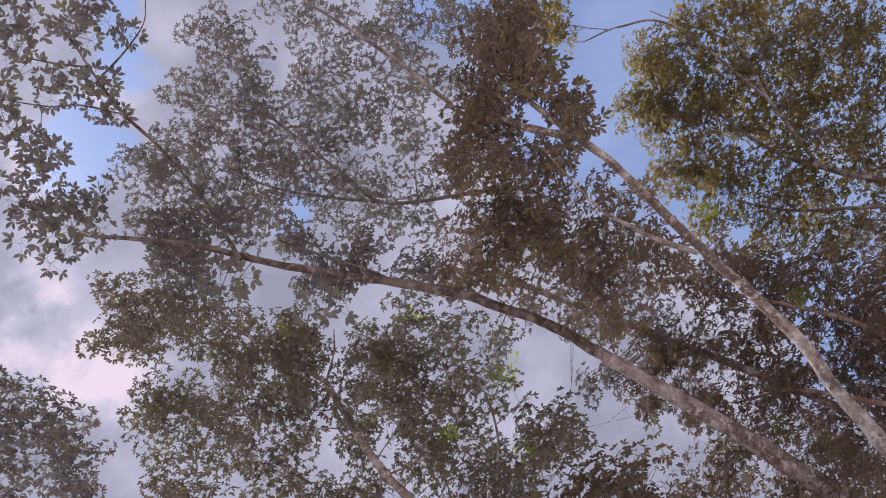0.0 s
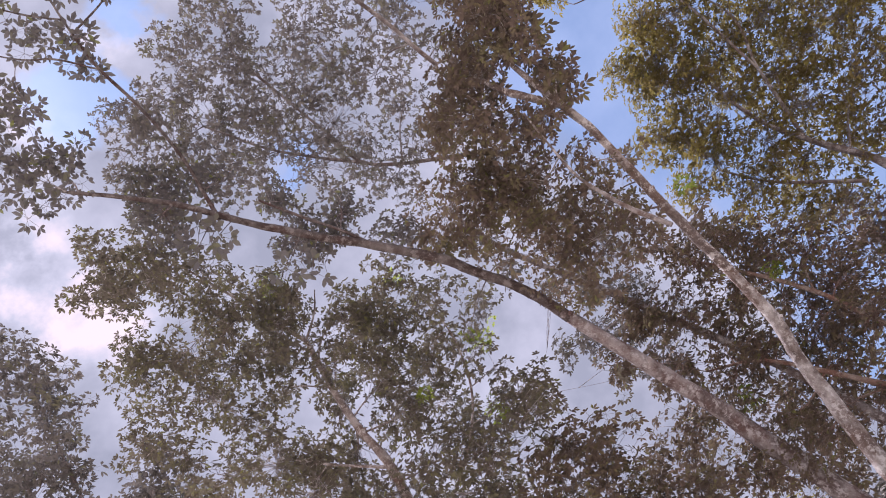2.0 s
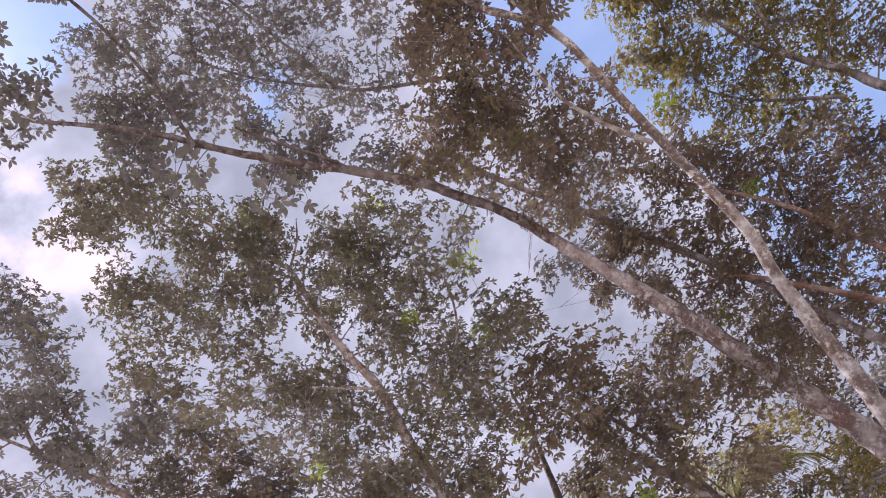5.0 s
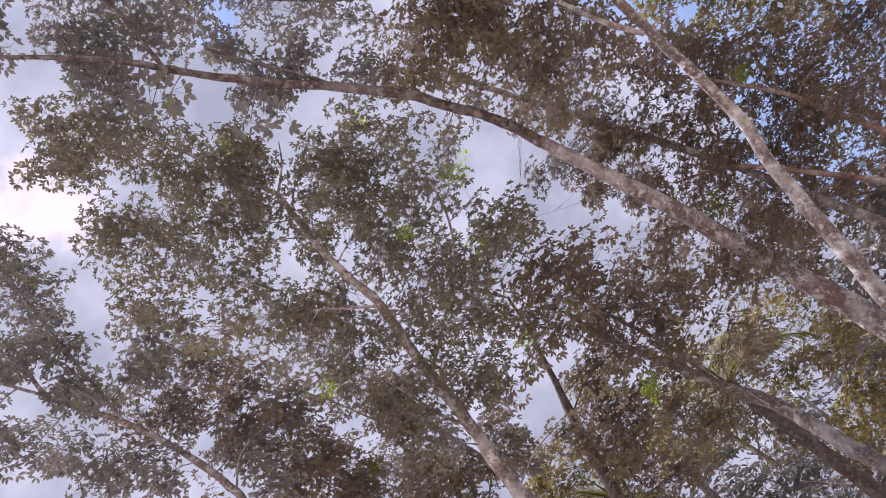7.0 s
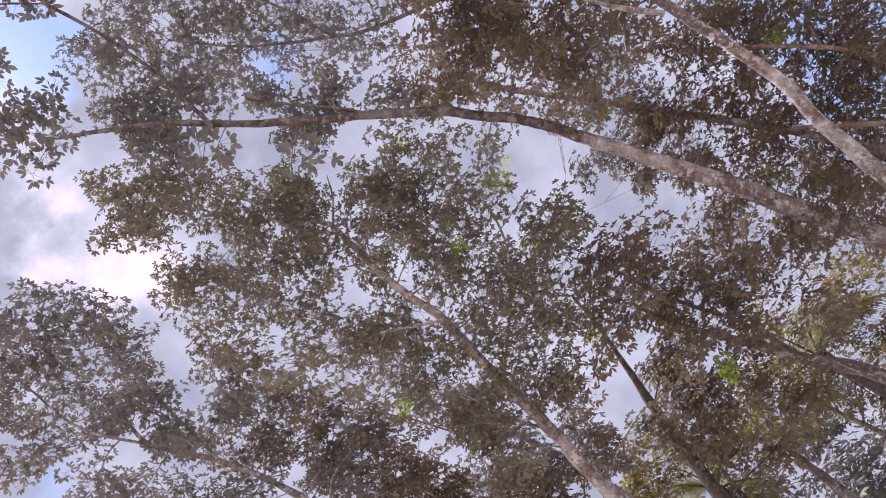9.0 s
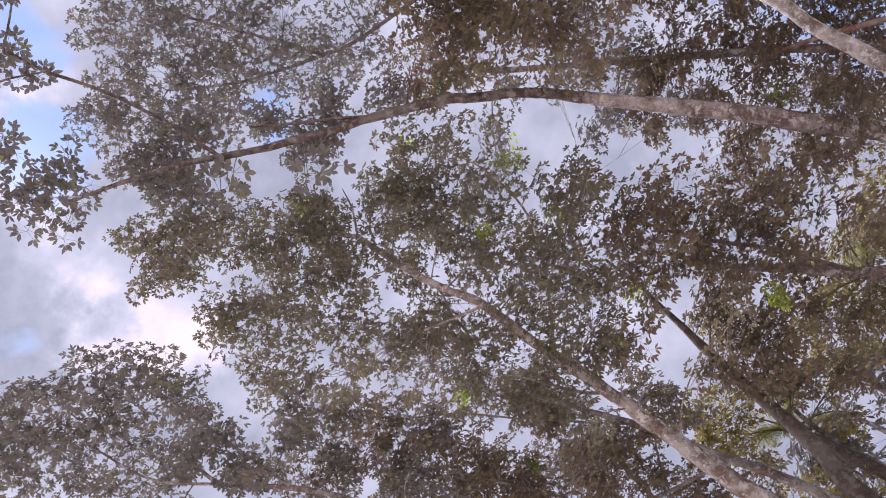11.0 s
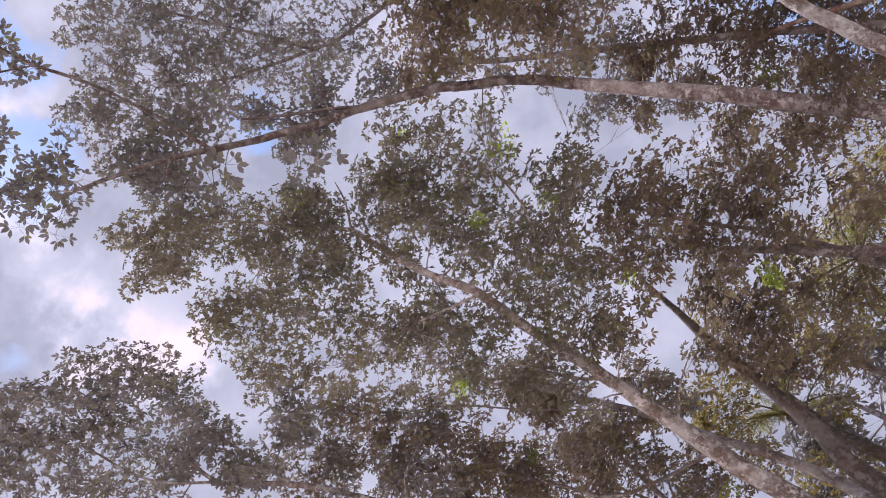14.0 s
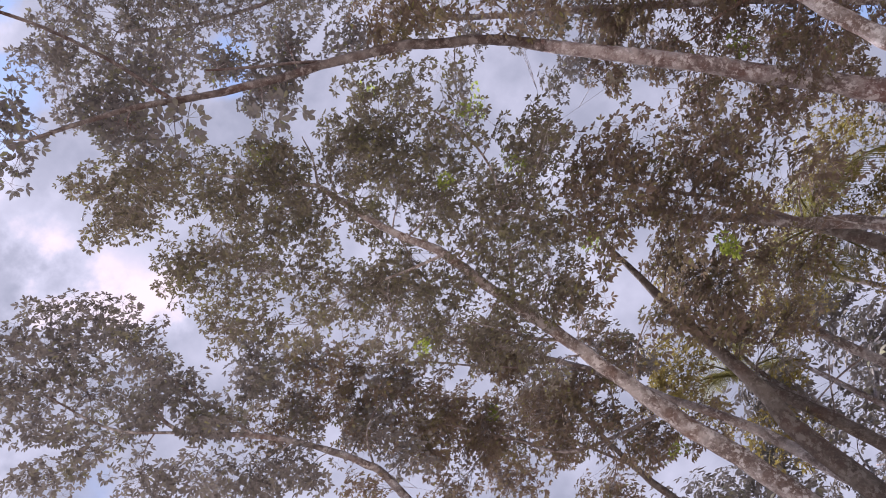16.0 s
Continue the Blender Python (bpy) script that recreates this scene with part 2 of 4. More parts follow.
# one leaflet, 1 long: broad with a folded midrib for near crowns, plain for the others
LEAFLET_V = np.array([(0.06, 0, 0), (0.30, 0.15, 0.02), (0.64, 0.21, 0.015), (1, 0, -0.08), (0.64, -0.21, 0.015), (0.30, -0.15, 0.02), (0.32, 0, 0.0), (0.68, 0, -0.015)])
LEAFLET_T = np.array([(0, 6, 1), (6, 7, 2), (6, 2, 1), (7, 3, 2), (0, 5, 6), (6, 5, 4), (6, 4, 7), (7, 4, 3)])
PLAIN_V = np.array([(0.06, 0, 0), (0.30, 0.14, 0.02), (0.66, 0.185, 0.0), (1, 0, -0.1), (0.66, -0.185, 0.0), (0.30, -0.14, 0.02)])
PLAIN_T = np.array([(0, 5, 1), (1, 5, 4), (1, 4, 2), (2, 4, 3)])


def turn_to(d, rng):
    """A set of axes whose x axis is d, and whose z axis points up as far as it can, with a little roll."""
    d = d / np.linalg.norm(d)
    up = np.array([0, 0, 1.0]) + rng.normal(0, 0.22, 3)
    y = np.cross(up, d)
    y /= np.linalg.norm(y) + 1e-9
    return np.stack([d, y, np.cross(d, y)], 1)


def whorl_shape(rng, blade_v, blade_t, leaves=(5, 8), droop=0.0):
    """The tuft at a shoot's end: leaves of three leaflets on stalks, round the z axis."""
    vs, ts, k = [], [], 0
    count = rng.integers(*leaves)
    for i in range(count):
        a = 2 * np.pi * (i * 0.382 + rng.uniform(-0.06, 0.06))
        tip = rng.uniform(0.0, 0.6)
        stalk = np.array([np.cos(a), np.sin(a), tip]) * rng.uniform(0.7, 1.2)
        root = np.array([0, 0, -0.5 * rng.uniform(0, 1)])
        w = np.array([-np.sin(a), np.cos(a), 0]) * 0.016
        vs += [root - w, root + w, root + stalk + w, root + stalk - w]
        ts += [(k, k + 1, k + 2), (k, k + 2, k + 3)]
        k += 4
        for s in (-1, 0, 1):
            b = a + s * rng.uniform(0.75, 1.05)
            d = np.array([np.cos(b), np.sin(b), tip * 0.3 - rng.uniform(0.0, 0.45) - droop])
            f = turn_to(d, rng)
            size = rng.uniform(0.8, 1.15) * (1.08 if s == 0 else 0.95)
            vs += list(root + stalk + (blade_v * size) @ f.T)
            ts += [tuple(x + k) for x in blade_t]
            k += len(blade_v)
    return np.array(vs), np.array(ts)


shape_rng = np.random.default_rng(5)
WHORLS = [whorl_shape(shape_rng, PLAIN_V, PLAIN_T) for _ in range(14)]
SPRAYS = [whorl_shape(shape_rng, LEAFLET_V, LEAFLET_T, (3, 5), 0.45) for _ in range(6)]
WHORLS_NEAR = [whorl_shape(shape_rng, LEAFLET_V, LEAFLET_T) for _ in range(14)]


def leaf_mass(places, axes, sizes, rng, shapes):
    """All tufts of one crown as points and triangles."""
    vs, ts, k = [], [], 0
    kind = rng.integers(0, len(shapes), len(places))
    for w, (sv, st) in enumerate(shapes):
        pick = np.nonzero(kind == w)[0]
        if not len(pick):
            continue
        z = axes[pick] / np.linalg.norm(axes[pick], axis=1)[:, None]
        r = rng.normal(0, 1, z.shape)
        x = r - (r * z).sum(1)[:, None] * z
        x /= np.linalg.norm(x, axis=1)[:, None]
        f = np.stack([x, np.cross(z, x), z], 2)
        v = np.einsum("nij,vj->nvi", f, sv) * sizes[pick][:, None, None] + places[pick][:, None]
        t = st[None] + (np.arange(len(pick)) * len(sv))[:, None, None] + k
        vs.append(v.reshape(-1, 3))
        ts.append(t.reshape(-1, 3))
        k += len(pick) * len(sv)
    return np.vstack(vs), np.vstack(ts)


def tree(label, leaf, seed, bark=None, foliage=None, shapes=None, limb_bark=None, fine=0.84):
    """Begins a tree: stem() and boughs() give it its shape, grow() its branches and leaves."""
    return {"root": tagged(new("rubber_tree"), label, "tree", "rubber trees of the grove"), "leaf": leaf, "rng": np.random.default_rng(seed),
            "bark": bark or BARK, "limb_bark": limb_bark or bark or BARK, "foliage": foliage or LEAF, "shapes": shapes or WHORLS, "fine": fine, "bones": [], "tips": [], "young": [], "hanging": [], "base": None}


def seed_of(tr):
    return 7.3 * tr["leaf"] * 100


def stem(tr, name, points):
    if tr["base"] is None:
        tr["base"] = np.array([points[0][0], points[0][1], 0.0])
        tr["root"].location = tr["base"]
    line = spline(points, 7)
    for i in range(1, len(line) - 1):
        sway = 0.005 + 0.22 * line[i, 3]
        line[i, :3] += sway * np.array(noise.noise_vector(Vector(line[i, :3] * 2.2) + Vector((seed_of(tr), 0, 0))))
    tr["bones"].append(line)
    shown = line.copy()
    shown[:, :3] -= tr["base"]
    v, t = tube(shown, 14 if name == "trunk" else 10, 0.10, tr["rng"])
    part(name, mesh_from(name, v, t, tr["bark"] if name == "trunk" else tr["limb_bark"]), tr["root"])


def boughs(tr, ends, leaf=None, dense=1.0):
    """Leafy bough ends: x, y, z and how far the leaves spread."""
    tr["tips"] += [(np.array(e[:3]), e[3], leaf or tr["leaf"], dense) for e in ends]


def scar(tr, near):
    """The healed stump of a lost branch: a low rough lump on the underside of a stem."""
    bones = np.vstack(tr["bones"])
    i = np.linalg.norm(bones[:, :3] - np.array(near), axis=1).argmin()
    p, r, rng = bones[i, :3], bones[i, 3], tr["rng"]
    out = np.array([rng.normal(0, 0.6), -0.3 + rng.normal(0, 0.4), -0.8])
    along = bones[min(i + 1, len(bones) - 1), :3] - bones[i - 1, :3]
    along /= np.linalg.norm(along)
    out -= along * (out @ along)
    out /= np.linalg.norm(out)
    root, tip = p + out * r * 0.5, p + out * r * 1.4 + along * r * 0.5
    line = spline([(*root, r * 0.75), (*(root * 0.5 + tip * 0.5), r * 0.5), (*(root * 0.15 + tip * 0.85), r * 0.3), (*tip, r * 0.12)], 3)
    line[:, :3] -= tr["base"]
    v, t = tube(line, 9, 0.12, rng)
    part("knot", mesh_from("knot", v, t, tr["bark"]), tr["root"])


def hanging(tr, ends, leaf):
    """Loose sprays of large drooping leaves below a limb."""
    tr["hanging"] += [(np.array(e[:3]), e[3], leaf) for e in ends]


def young(tr, ends):
    """Tufts of fresh bright leaves."""
    tr["young"] += [(np.array(e[:3]), e[3]) for e in ends]


def grow(tr):
    rng, base = tr["rng"], tr["base"]
    bones = np.vstack(tr["bones"])
    bones = bones[bones[:, 2] > 2.5]
    tips = sorted(tr["tips"], key=lambda e: np.linalg.norm(bones[:, :3] - e[0], axis=1).min())
    tv, tt, k = [], [], 0
    places, axes, sizes = [], [], []
    for tip, spread, leaf, dense in tips:
        leaf *= tr["fine"]
        away = np.linalg.norm(bones[:, :3] - tip, axis=1)
        cost = away + 0.7 * np.maximum(0, bones[:, 2] - tip[2] + 0.15) - 6 * np.minimum(bones[:, 3], 0.06)
        a = bones[cost.argmin()]
        length = np.linalg.norm(tip - a[:3])
        r0 = min(a[3] * 0.6, 0.008 + 0.008 * length)
        sag = rng.normal(0, 0.09, 3) * length + np.array([0, 0, 0.06 * length])
        line = spline([(*a[:3], r0), (*(a[:3] * 0.6 + tip * 0.4 + sag), r0 * 0.75), (*(a[:3] * 0.2 + tip * 0.8 + sag * 0.5), r0 * 0.5), (*tip, 0.004)], 5)
        bones = np.vstack([bones, line[4:]])
        shown = line.copy()
        shown[:, :3] -= base
        v, t = tube(shown, 6)
        part("bough", mesh_from("bough", v, t, tr["bark"]), tr["root"])
        count = max(2, int(dense * 1.35 * (spread / leaf) ** 2))
        for _ in range(count):
            d = rng.normal(0, 1, 3)
            d *= 1.1 * rng.uniform(0, 1) ** 0.4 / np.linalg.norm(d)
            d[2] *= 0.8
            p = tip + d * spread
            s = line[rng.integers(len(line) // 3, len(line))]
            bend = (s[:3] + p) / 2 + rng.normal(0, 0.06, 3)
            v, t = tube(np.array([(*s[:3], 0.004), (*bend, 0.003), (*p, 0.002)]) - np.array([*base, 0]), 3)
            tv.append(v), tt.append(t + k)
            k += len(v)
            ax = p - bend
            places.append(p - base)
            axes.append(0.45 * ax / (np.linalg.norm(ax) + 1e-6) + np.array([0, 0, 1.0]) + rng.normal(0, 0.22, 3))
            sizes.append(leaf * rng.uniform(0.8, 1.15))
    for tip, spread, leaf in tr["hanging"]:
        a = bones[np.linalg.norm(bones[:, :3] - tip, axis=1).argmin()]
        p = tip + rng.normal(0, 0.4, 3) * spread
        v, t = tube(np.array([(*a[:3], 0.008), (*((a[:3] + p) / 2 + np.array([0, 0, 0.04])), 0.006), (*p, 0.005)]) - np.array([*base, 0]), 5)
        part("bough", mesh_from("bough", v, t, tr["limb_bark"]), tr["root"])
        shape = SPRAYS[rng.integers(len(SPRAYS))]
        v, t = leaf_mass(np.array([p - base]), np.array([[rng.normal(0, 0.25), rng.normal(0, 0.25), 1.0]]), np.array([leaf]), rng, [shape])
        part("leaf_spray", mesh_from("leaf_spray", v, t, tr["foliage"]), tr["root"], "large drooping leaves", "stuff")
    part("twigwork", mesh_from("twigwork", np.vstack(tv), np.vstack(tt), tr["bark"]), tr["root"], kind="stuff")
    v, t = leaf_mass(np.array(places), np.array(axes), np.array(sizes), rng, tr["shapes"])
    part("crown", mesh_from("crown", v, t, tr["foliage"]), tr["root"], kind="stuff")
    for tip, spread in tr["young"]:
        count = 4
        pl = tip - base + rng.normal(0, 0.45, (count, 3)) * spread
        v, t = leaf_mass(pl, rng.normal(0, 0.3, (count, 3)) + np.array([0, 0, 1.0]), tr["leaf"] * rng.uniform(0.5, 0.75, count), rng, WHORLS)
        part("new_growth", mesh_from("new_growth", v, t, LEAF_YOUNG), tr["root"], "fresh bright green leaves", "stuff")


# ---- ground ----
def build_ground():
    m, n, l, b = material("leaf_litter")
    co = n.new("ShaderNodeTexCoord").outputs["Object"]
    c = ramp(n, [(0.3, (0.27, 0.225, 0.185)), (0.5, (0.42, 0.365, 0.305)), (0.62, (0.31, 0.295, 0.22)), (0.8, (0.52, 0.465, 0.40))])
    l.new(noise_tex(n, l, co, 3.5, 9, 0.7).outputs["Fac"], c.inputs["Fac"])
    l.new(c.outputs["Color"], b.inputs["Base Color"])
    b.inputs["Roughness"].default_value = 0.95
    bump = n.new("ShaderNodeBump")
    bump.inputs["Distance"].default_value = 0.05
    l.new(noise_tex(n, l, co, 25, 6, 0.7).outputs["Fac"], bump.inputs["Height"])
    l.new(bump.outputs["Normal"], b.inputs["Normal"])
    rings = np.concatenate([[0.5, 1, 2], np.arange(3, 30, 1.0), [35, 45, 60, 90, 140, 250, 500, 1000, 2500]])
    ang = np.linspace(0, 2 * np.pi, 64, endpoint=False)
    v = [(0, 0, 0)]
    for r in rings:
        for a in ang:
            x, y = r * math.cos(a), r * math.sin(a)
            v.append((x, y, 0.05 * noise.noise((x * 0.6, y * 0.6, 3)) - 0.02))
    t = [(0, 1 + k, 1 + (k + 1) % 64) for k in range(64)]
    for i in range(len(rings) - 1):
        for k in range(64):
            a, b2 = 1 + i * 64 + k, 1 + i * 64 + (k + 1) % 64
            t += [(a, a + 64, b2 + 64), (a, b2 + 64, b2)]
    tagged(new("ground", mesh_from("ground", v, t, m)), "brown leaf litter on the grove floor", "ground", kind="structure")


build_ground()


# ---- trees ----

# the limbs' bark colours hold painted shade, the trunk's don't
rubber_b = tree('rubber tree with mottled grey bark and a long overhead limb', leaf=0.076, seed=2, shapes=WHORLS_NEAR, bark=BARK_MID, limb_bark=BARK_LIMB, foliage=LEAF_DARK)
stem(rubber_b, 'trunk', [(4.78, 9.85, -0.05, 0.265), (4.75, 9.79, 0.25, 0.207), (4.40, 9.05, 2.53, 0.184), (3.96, 8.11, 5.49, 0.161), (3.86, 7.86, 6.06, 0.149), (3.47, 7.07, 7.13, 0.127), (2.85, 5.92, 8.07, 0.102), (2.28, 4.89, 8.78, 0.079)])
stem(rubber_b, 'limb', [(2.28, 4.89, 8.78, 0.079), (1.98, 4.33, 9.05, 0.072), (1.59, 3.90, 9.25, 0.067), (1.26, 3.49, 9.38, 0.063), (0.64, 2.92, 9.56, 0.059), (0.28, 2.66, 9.75, 0.055), (-0.21, 2.23, 9.90, 0.052), (-0.63, 1.83, 9.95, 0.047), (-0.99, 1.43, 10.00, 0.038), (-1.41, 1.02, 10.00, 0.030), (-1.98, 0.53, 9.78, 0.021)])
stem(rubber_b, 'limb', [(0.64, 2.92, 9.56, 0.029), (0.32, 2.52, 9.86, 0.021), (0.01, 2.18, 10.03, 0.020), (-0.31, 1.79, 10.24, 0.015)])
stem(rubber_b, 'limb', [(-0.84, 1.73, 10.15, 0.027), (-0.82, 0.84, 10.50, 0.024), (-0.85, 0.10, 10.13, 0.022), (-0.95, -0.41, 10.03, 0.018), (-0.96, -0.91, 9.96, 0.014), (-0.94, -1.32, 9.95, 0.010)])
stem(rubber_b, 'limb', [(-0.98, -0.83, 9.97, 0.011), (-0.56, -0.96, 9.97, 0.010), (-0.22, -1.11, 9.97, 0.007), (-0.05, -1.31, 9.96, 0.007)])
stem(rubber_b, 'limb', [(-0.95, -0.99, 9.96, 0.010), (-1.19, -1.16, 9.92, 0.010), (-1.39, -1.33, 9.88, 0.007)])
stem(rubber_b, 'limb', [(-0.95, -0.41, 10.03, 0.011), (-1.25, -0.69, 9.96, 0.011), (-1.53, -0.84, 9.89, 0.009), (-1.84, -1.10, 9.81, 0.007)])
boughs(rubber_b, [(-1.29, -1.78, 10.02, 0.25), (-1.42, -1.50, 9.83, 0.25), (-1.01, -1.48, 9.90, 0.22), (-0.60, -1.47, 10.14, 0.26), (-0.56, -1.19, 9.96, 0.20), (-0.85, -1.34, 9.89, 0.20), (-1.46, -1.28, 9.84, 0.21), (-1.24, -0.88, 9.90, 0.30), (-1.10, -0.75, 10.09, 0.25), (-1.38, -1.04, 10.11, 0.21), (-1.63, -1.18, 9.83, 0.21), (-0.84, -0.77, 9.99, 0.10), (-0.97, -0.44, 10.13, 0.10), (-1.75, -0.57, 9.85, 0.28), (-1.95, -0.54, 9.87, 0.17), (-1.80, -0.29, 9.98, 0.14)], leaf=0.122, dense=0.5)
boughs(rubber_b, [(-2.05, -0.33, 10.08, 0.17), (-1.97, -0.90, 9.88, 0.12), (-0.34, -1.08, 10.05, 0.09), (-1.64, -1.76, 9.92, 0.29), (-2.04, -1.20, 9.90, 0.29)], leaf=0.122, dense=0.5)
boughs(rubber_b, [(-2.47, -0.31, 10.19, 0.20), (-2.27, -0.01, 10.15, 0.30), (-2.04, 0.14, 10.19, 0.30), (-1.72, 0.19, 10.23, 0.18), (-2.21, 0.25, 10.00, 0.27), (-2.60, 0.22, 10.08, 0.13), (-2.02, 0.43, 10.15, 0.18), (-2.65, 0.47, 10.35, 0.17), (-2.37, 0.53, 10.34, 0.14), (-2.19, 0.57, 10.19, 0.11)], leaf=0.12, dense=0.6)
boughs(rubber_b, [(-1.59, 1.09, 10.88, 0.32), (-1.45, 1.42, 10.60, 0.35), (-1.28, 1.14, 11.06, 0.40), (-0.60, 1.40, 10.63, 0.39)], leaf=0.094)
hanging(rubber_b, [(-1.22, 1.61, 9.95, 0.149), (-1.08, 1.83, 9.75, 0.150), (-0.87, 1.90, 9.79, 0.103), (-0.19, 2.55, 9.31, 0.170), (-0.42, 2.53, 9.34, 0.112)], leaf=0.15)
hanging(rubber_b, [(-1.15, 1.67, 9.88, 0.08), (-1.10, 1.88, 10.15, 0.08), (-1.37, 1.71, 10.45, 0.08), (-0.31, 2.66, 9.73, 0.08), (-0.10, 2.88, 9.98, 0.08), (-0.57, 2.78, 10.30, 0.08)], leaf=0.16)
boughs(rubber_b, [(-0.15, 2.49, 10.23, 0.35), (0.12, 2.63, 10.08, 0.26), (-0.15, 2.03, 10.66, 0.27), (0.51, 2.44, 10.15, 0.34), (0.97, 3.02, 9.80, 0.30)], leaf=0.084)
for near in ((2.25, 4.89, 8.64), (2.72, 5.82, 8.18), (1.56, 3.87, 9.25), (3.18, 6.68, 7.60)):
    scar(rubber_b, near)
scar(rubber_b, (2.24, 4.82, 8.81))
grow(rubber_b)

rubber_a = tree('rubber tree with pale lichen-mottled trunk forking high up', leaf=0.1, seed=3, bark=BARK_PALE, foliage=LEAF_WARM)
stem(rubber_a, 'trunk', [(3.34, 8.82, -0.05, 0.160), (3.35, 8.77, 0.25, 0.120), (3.50, 8.01, 2.38, 0.110), (3.69, 7.05, 5.18, 0.095), (3.78, 6.68, 5.74, 0.091), (3.85, 6.23, 6.33, 0.084), (3.93, 5.77, 6.82, 0.078), (4.00, 5.29, 7.25, 0.071), (3.81, 3.80, 8.43, 0.061), (3.71, 3.01, 8.99, 0.052), (3.56, 2.53, 9.30, 0.048), (3.35, 1.96, 9.61, 0.035), (3.22, 1.39, 10.00, 0.024)])
stem(rubber_a, 'limb', [(3.49, 2.47, 9.06, 0.043), (3.33, 2.35, 9.29, 0.048), (3.08, 2.09, 9.57, 0.044), (2.86, 1.76, 9.84, 0.025), (2.69, 1.42, 10.07, 0.015)])
stem(rubber_a, 'limb', [(3.42, 3.78, 7.50, 0.026), (3.29, 3.63, 7.80, 0.031), (3.19, 3.44, 8.20, 0.025), (3.08, 3.11, 8.66, 0.018), (3.02, 2.33, 9.20, 0.012)])
boughs(rubber_a, [(3.30, 1.09, 10.21, 0.43), (3.36, 1.45, 9.44, 0.36), (2.98, 1.67, 9.81, 0.45), (2.60, 1.62, 9.79, 0.24), (3.67, 2.10, 9.57, 0.32), (3.72, 2.38, 9.51, 0.23), (2.41, 2.20, 9.69, 0.53), (2.83, 2.58, 9.58, 0.54), (3.13, 2.51, 9.15, 0.32), (2.41, 2.94, 9.68, 0.58), (2.73, 3.24, 9.21, 0.53), (1.70, 3.00, 9.59, 0.48), (1.98, 3.39, 9.31, 0.48), (2.97, 3.83, 9.19, 0.54), (3.31, 3.76, 8.69, 0.44), (3.40, 3.22, 8.83, 0.32)], dense=0.83)
boughs(rubber_a, [(3.97, 3.50, 8.92, 0.22), (2.34, 3.83, 8.77, 0.47), (2.93, 4.29, 8.65, 0.48), (2.49, 4.48, 8.67, 0.32), (3.32, 3.93, 8.12, 0.35), (1.27, 3.40, 9.76, 0.33), (2.74, 2.13, 10.02, 0.42), (2.35, 3.30, 9.41, 0.50)], dense=0.83)
boughs(rubber_a, [(3.61, 2.08, 9.16, 0.18), (3.79, 2.28, 9.27, 0.18), (3.72, 2.21, 9.66, 0.18), (3.49, 2.29, 9.18, 0.18), (3.62, 1.95, 9.50, 0.18)], leaf=0.15, dense=1.02)
boughs(rubber_a, [(3.44, 1.48, 9.62, 0.26), (3.63, 1.70, 9.77, 0.26), (3.52, 1.33, 10.16, 0.26), (3.21, 1.07, 9.78, 0.26), (3.67, 1.40, 9.81, 0.26)], leaf=0.15, dense=0.87)
young(rubber_a, [(3.89, 3.64, 7.83, 0.097)])
boughs(rubber_a, [(3.65, 0.80, 10.12, 0.33), (3.91, 1.16, 10.29, 0.33), (3.57, 1.06, 10.77, 0.33), (3.81, 0.78, 10.05, 0.33), (3.18, 1.42, 10.55, 0.33), (2.97, 1.71, 10.89, 0.33), (2.50, 1.96, 10.34, 0.33), (3.12, 1.83, 10.49, 0.33), (2.30, 2.40, 10.93, 0.33)], dense=0.87)
for near in ((3.62, 2.90, 8.85), (3.71, 3.75, 8.39), (3.85, 4.60, 7.77), (3.98, 5.36, 7.02)):
    scar(rubber_a, near)
grow(rubber_a)

rubber_m = tree('tall small-leaved rubber tree standing behind its neighbours', leaf=0.086, seed=4)
stem(rubber_m, 'trunk', [(5.60, 8.20, -0.05, 0.093), (5.56, 8.16, 0.25, 0.074), (5.03, 7.55, 3.49, 0.064), (4.36, 6.79, 7.58, 0.057), (4.04, 6.44, 8.57, 0.057), (3.42, 5.77, 9.78, 0.051), (2.49, 4.71, 11.14, 0.043), (2.01, 3.77, 11.84, 0.034)])
stem(rubber_m, 'limb', [(2.97, 1.70, 11.63, 0.035), (2.53, 0.63, 11.88, 0.032), (2.12, -0.15, 11.98, 0.024), (1.87, -0.65, 12.12, 0.018)])
stem(rubber_m, 'limb', [(3.19, 3.35, 11.69, 0.037), (1.45, 2.69, 12.38, 0.031), (1.08, 1.94, 12.68, 0.025), (0.54, 0.47, 12.98, 0.019)])
stem(rubber_m, 'limb', [(1.45, 2.69, 12.38, 0.028), (0.22, 1.76, 12.76, 0.022), (-0.56, 0.87, 12.95, 0.016)])
boughs(rubber_m, [(0.53, -0.93, 13.08, 0.54), (0.60, -0.41, 13.28, 0.54), (-0.21, -0.25, 12.65, 0.51), (-0.63, 0.09, 12.61, 0.47), (-1.09, 0.35, 12.52, 0.51), (-1.57, 0.32, 12.71, 0.43), (0.24, 0.30, 13.34, 0.64), (-0.29, 0.94, 13.16, 0.83), (0.66, 0.81, 13.24, 0.74), (0.37, 1.50, 12.63, 0.80), (-1.10, 0.92, 12.70, 0.66), (1.65, 0.33, 13.02, 0.63), (1.52, 1.03, 12.64, 0.71), (1.25, 1.82, 12.60, 0.71), (2.09, -0.42, 13.24, 0.35), (1.62, -0.67, 13.32, 0.35)], dense=0.45)
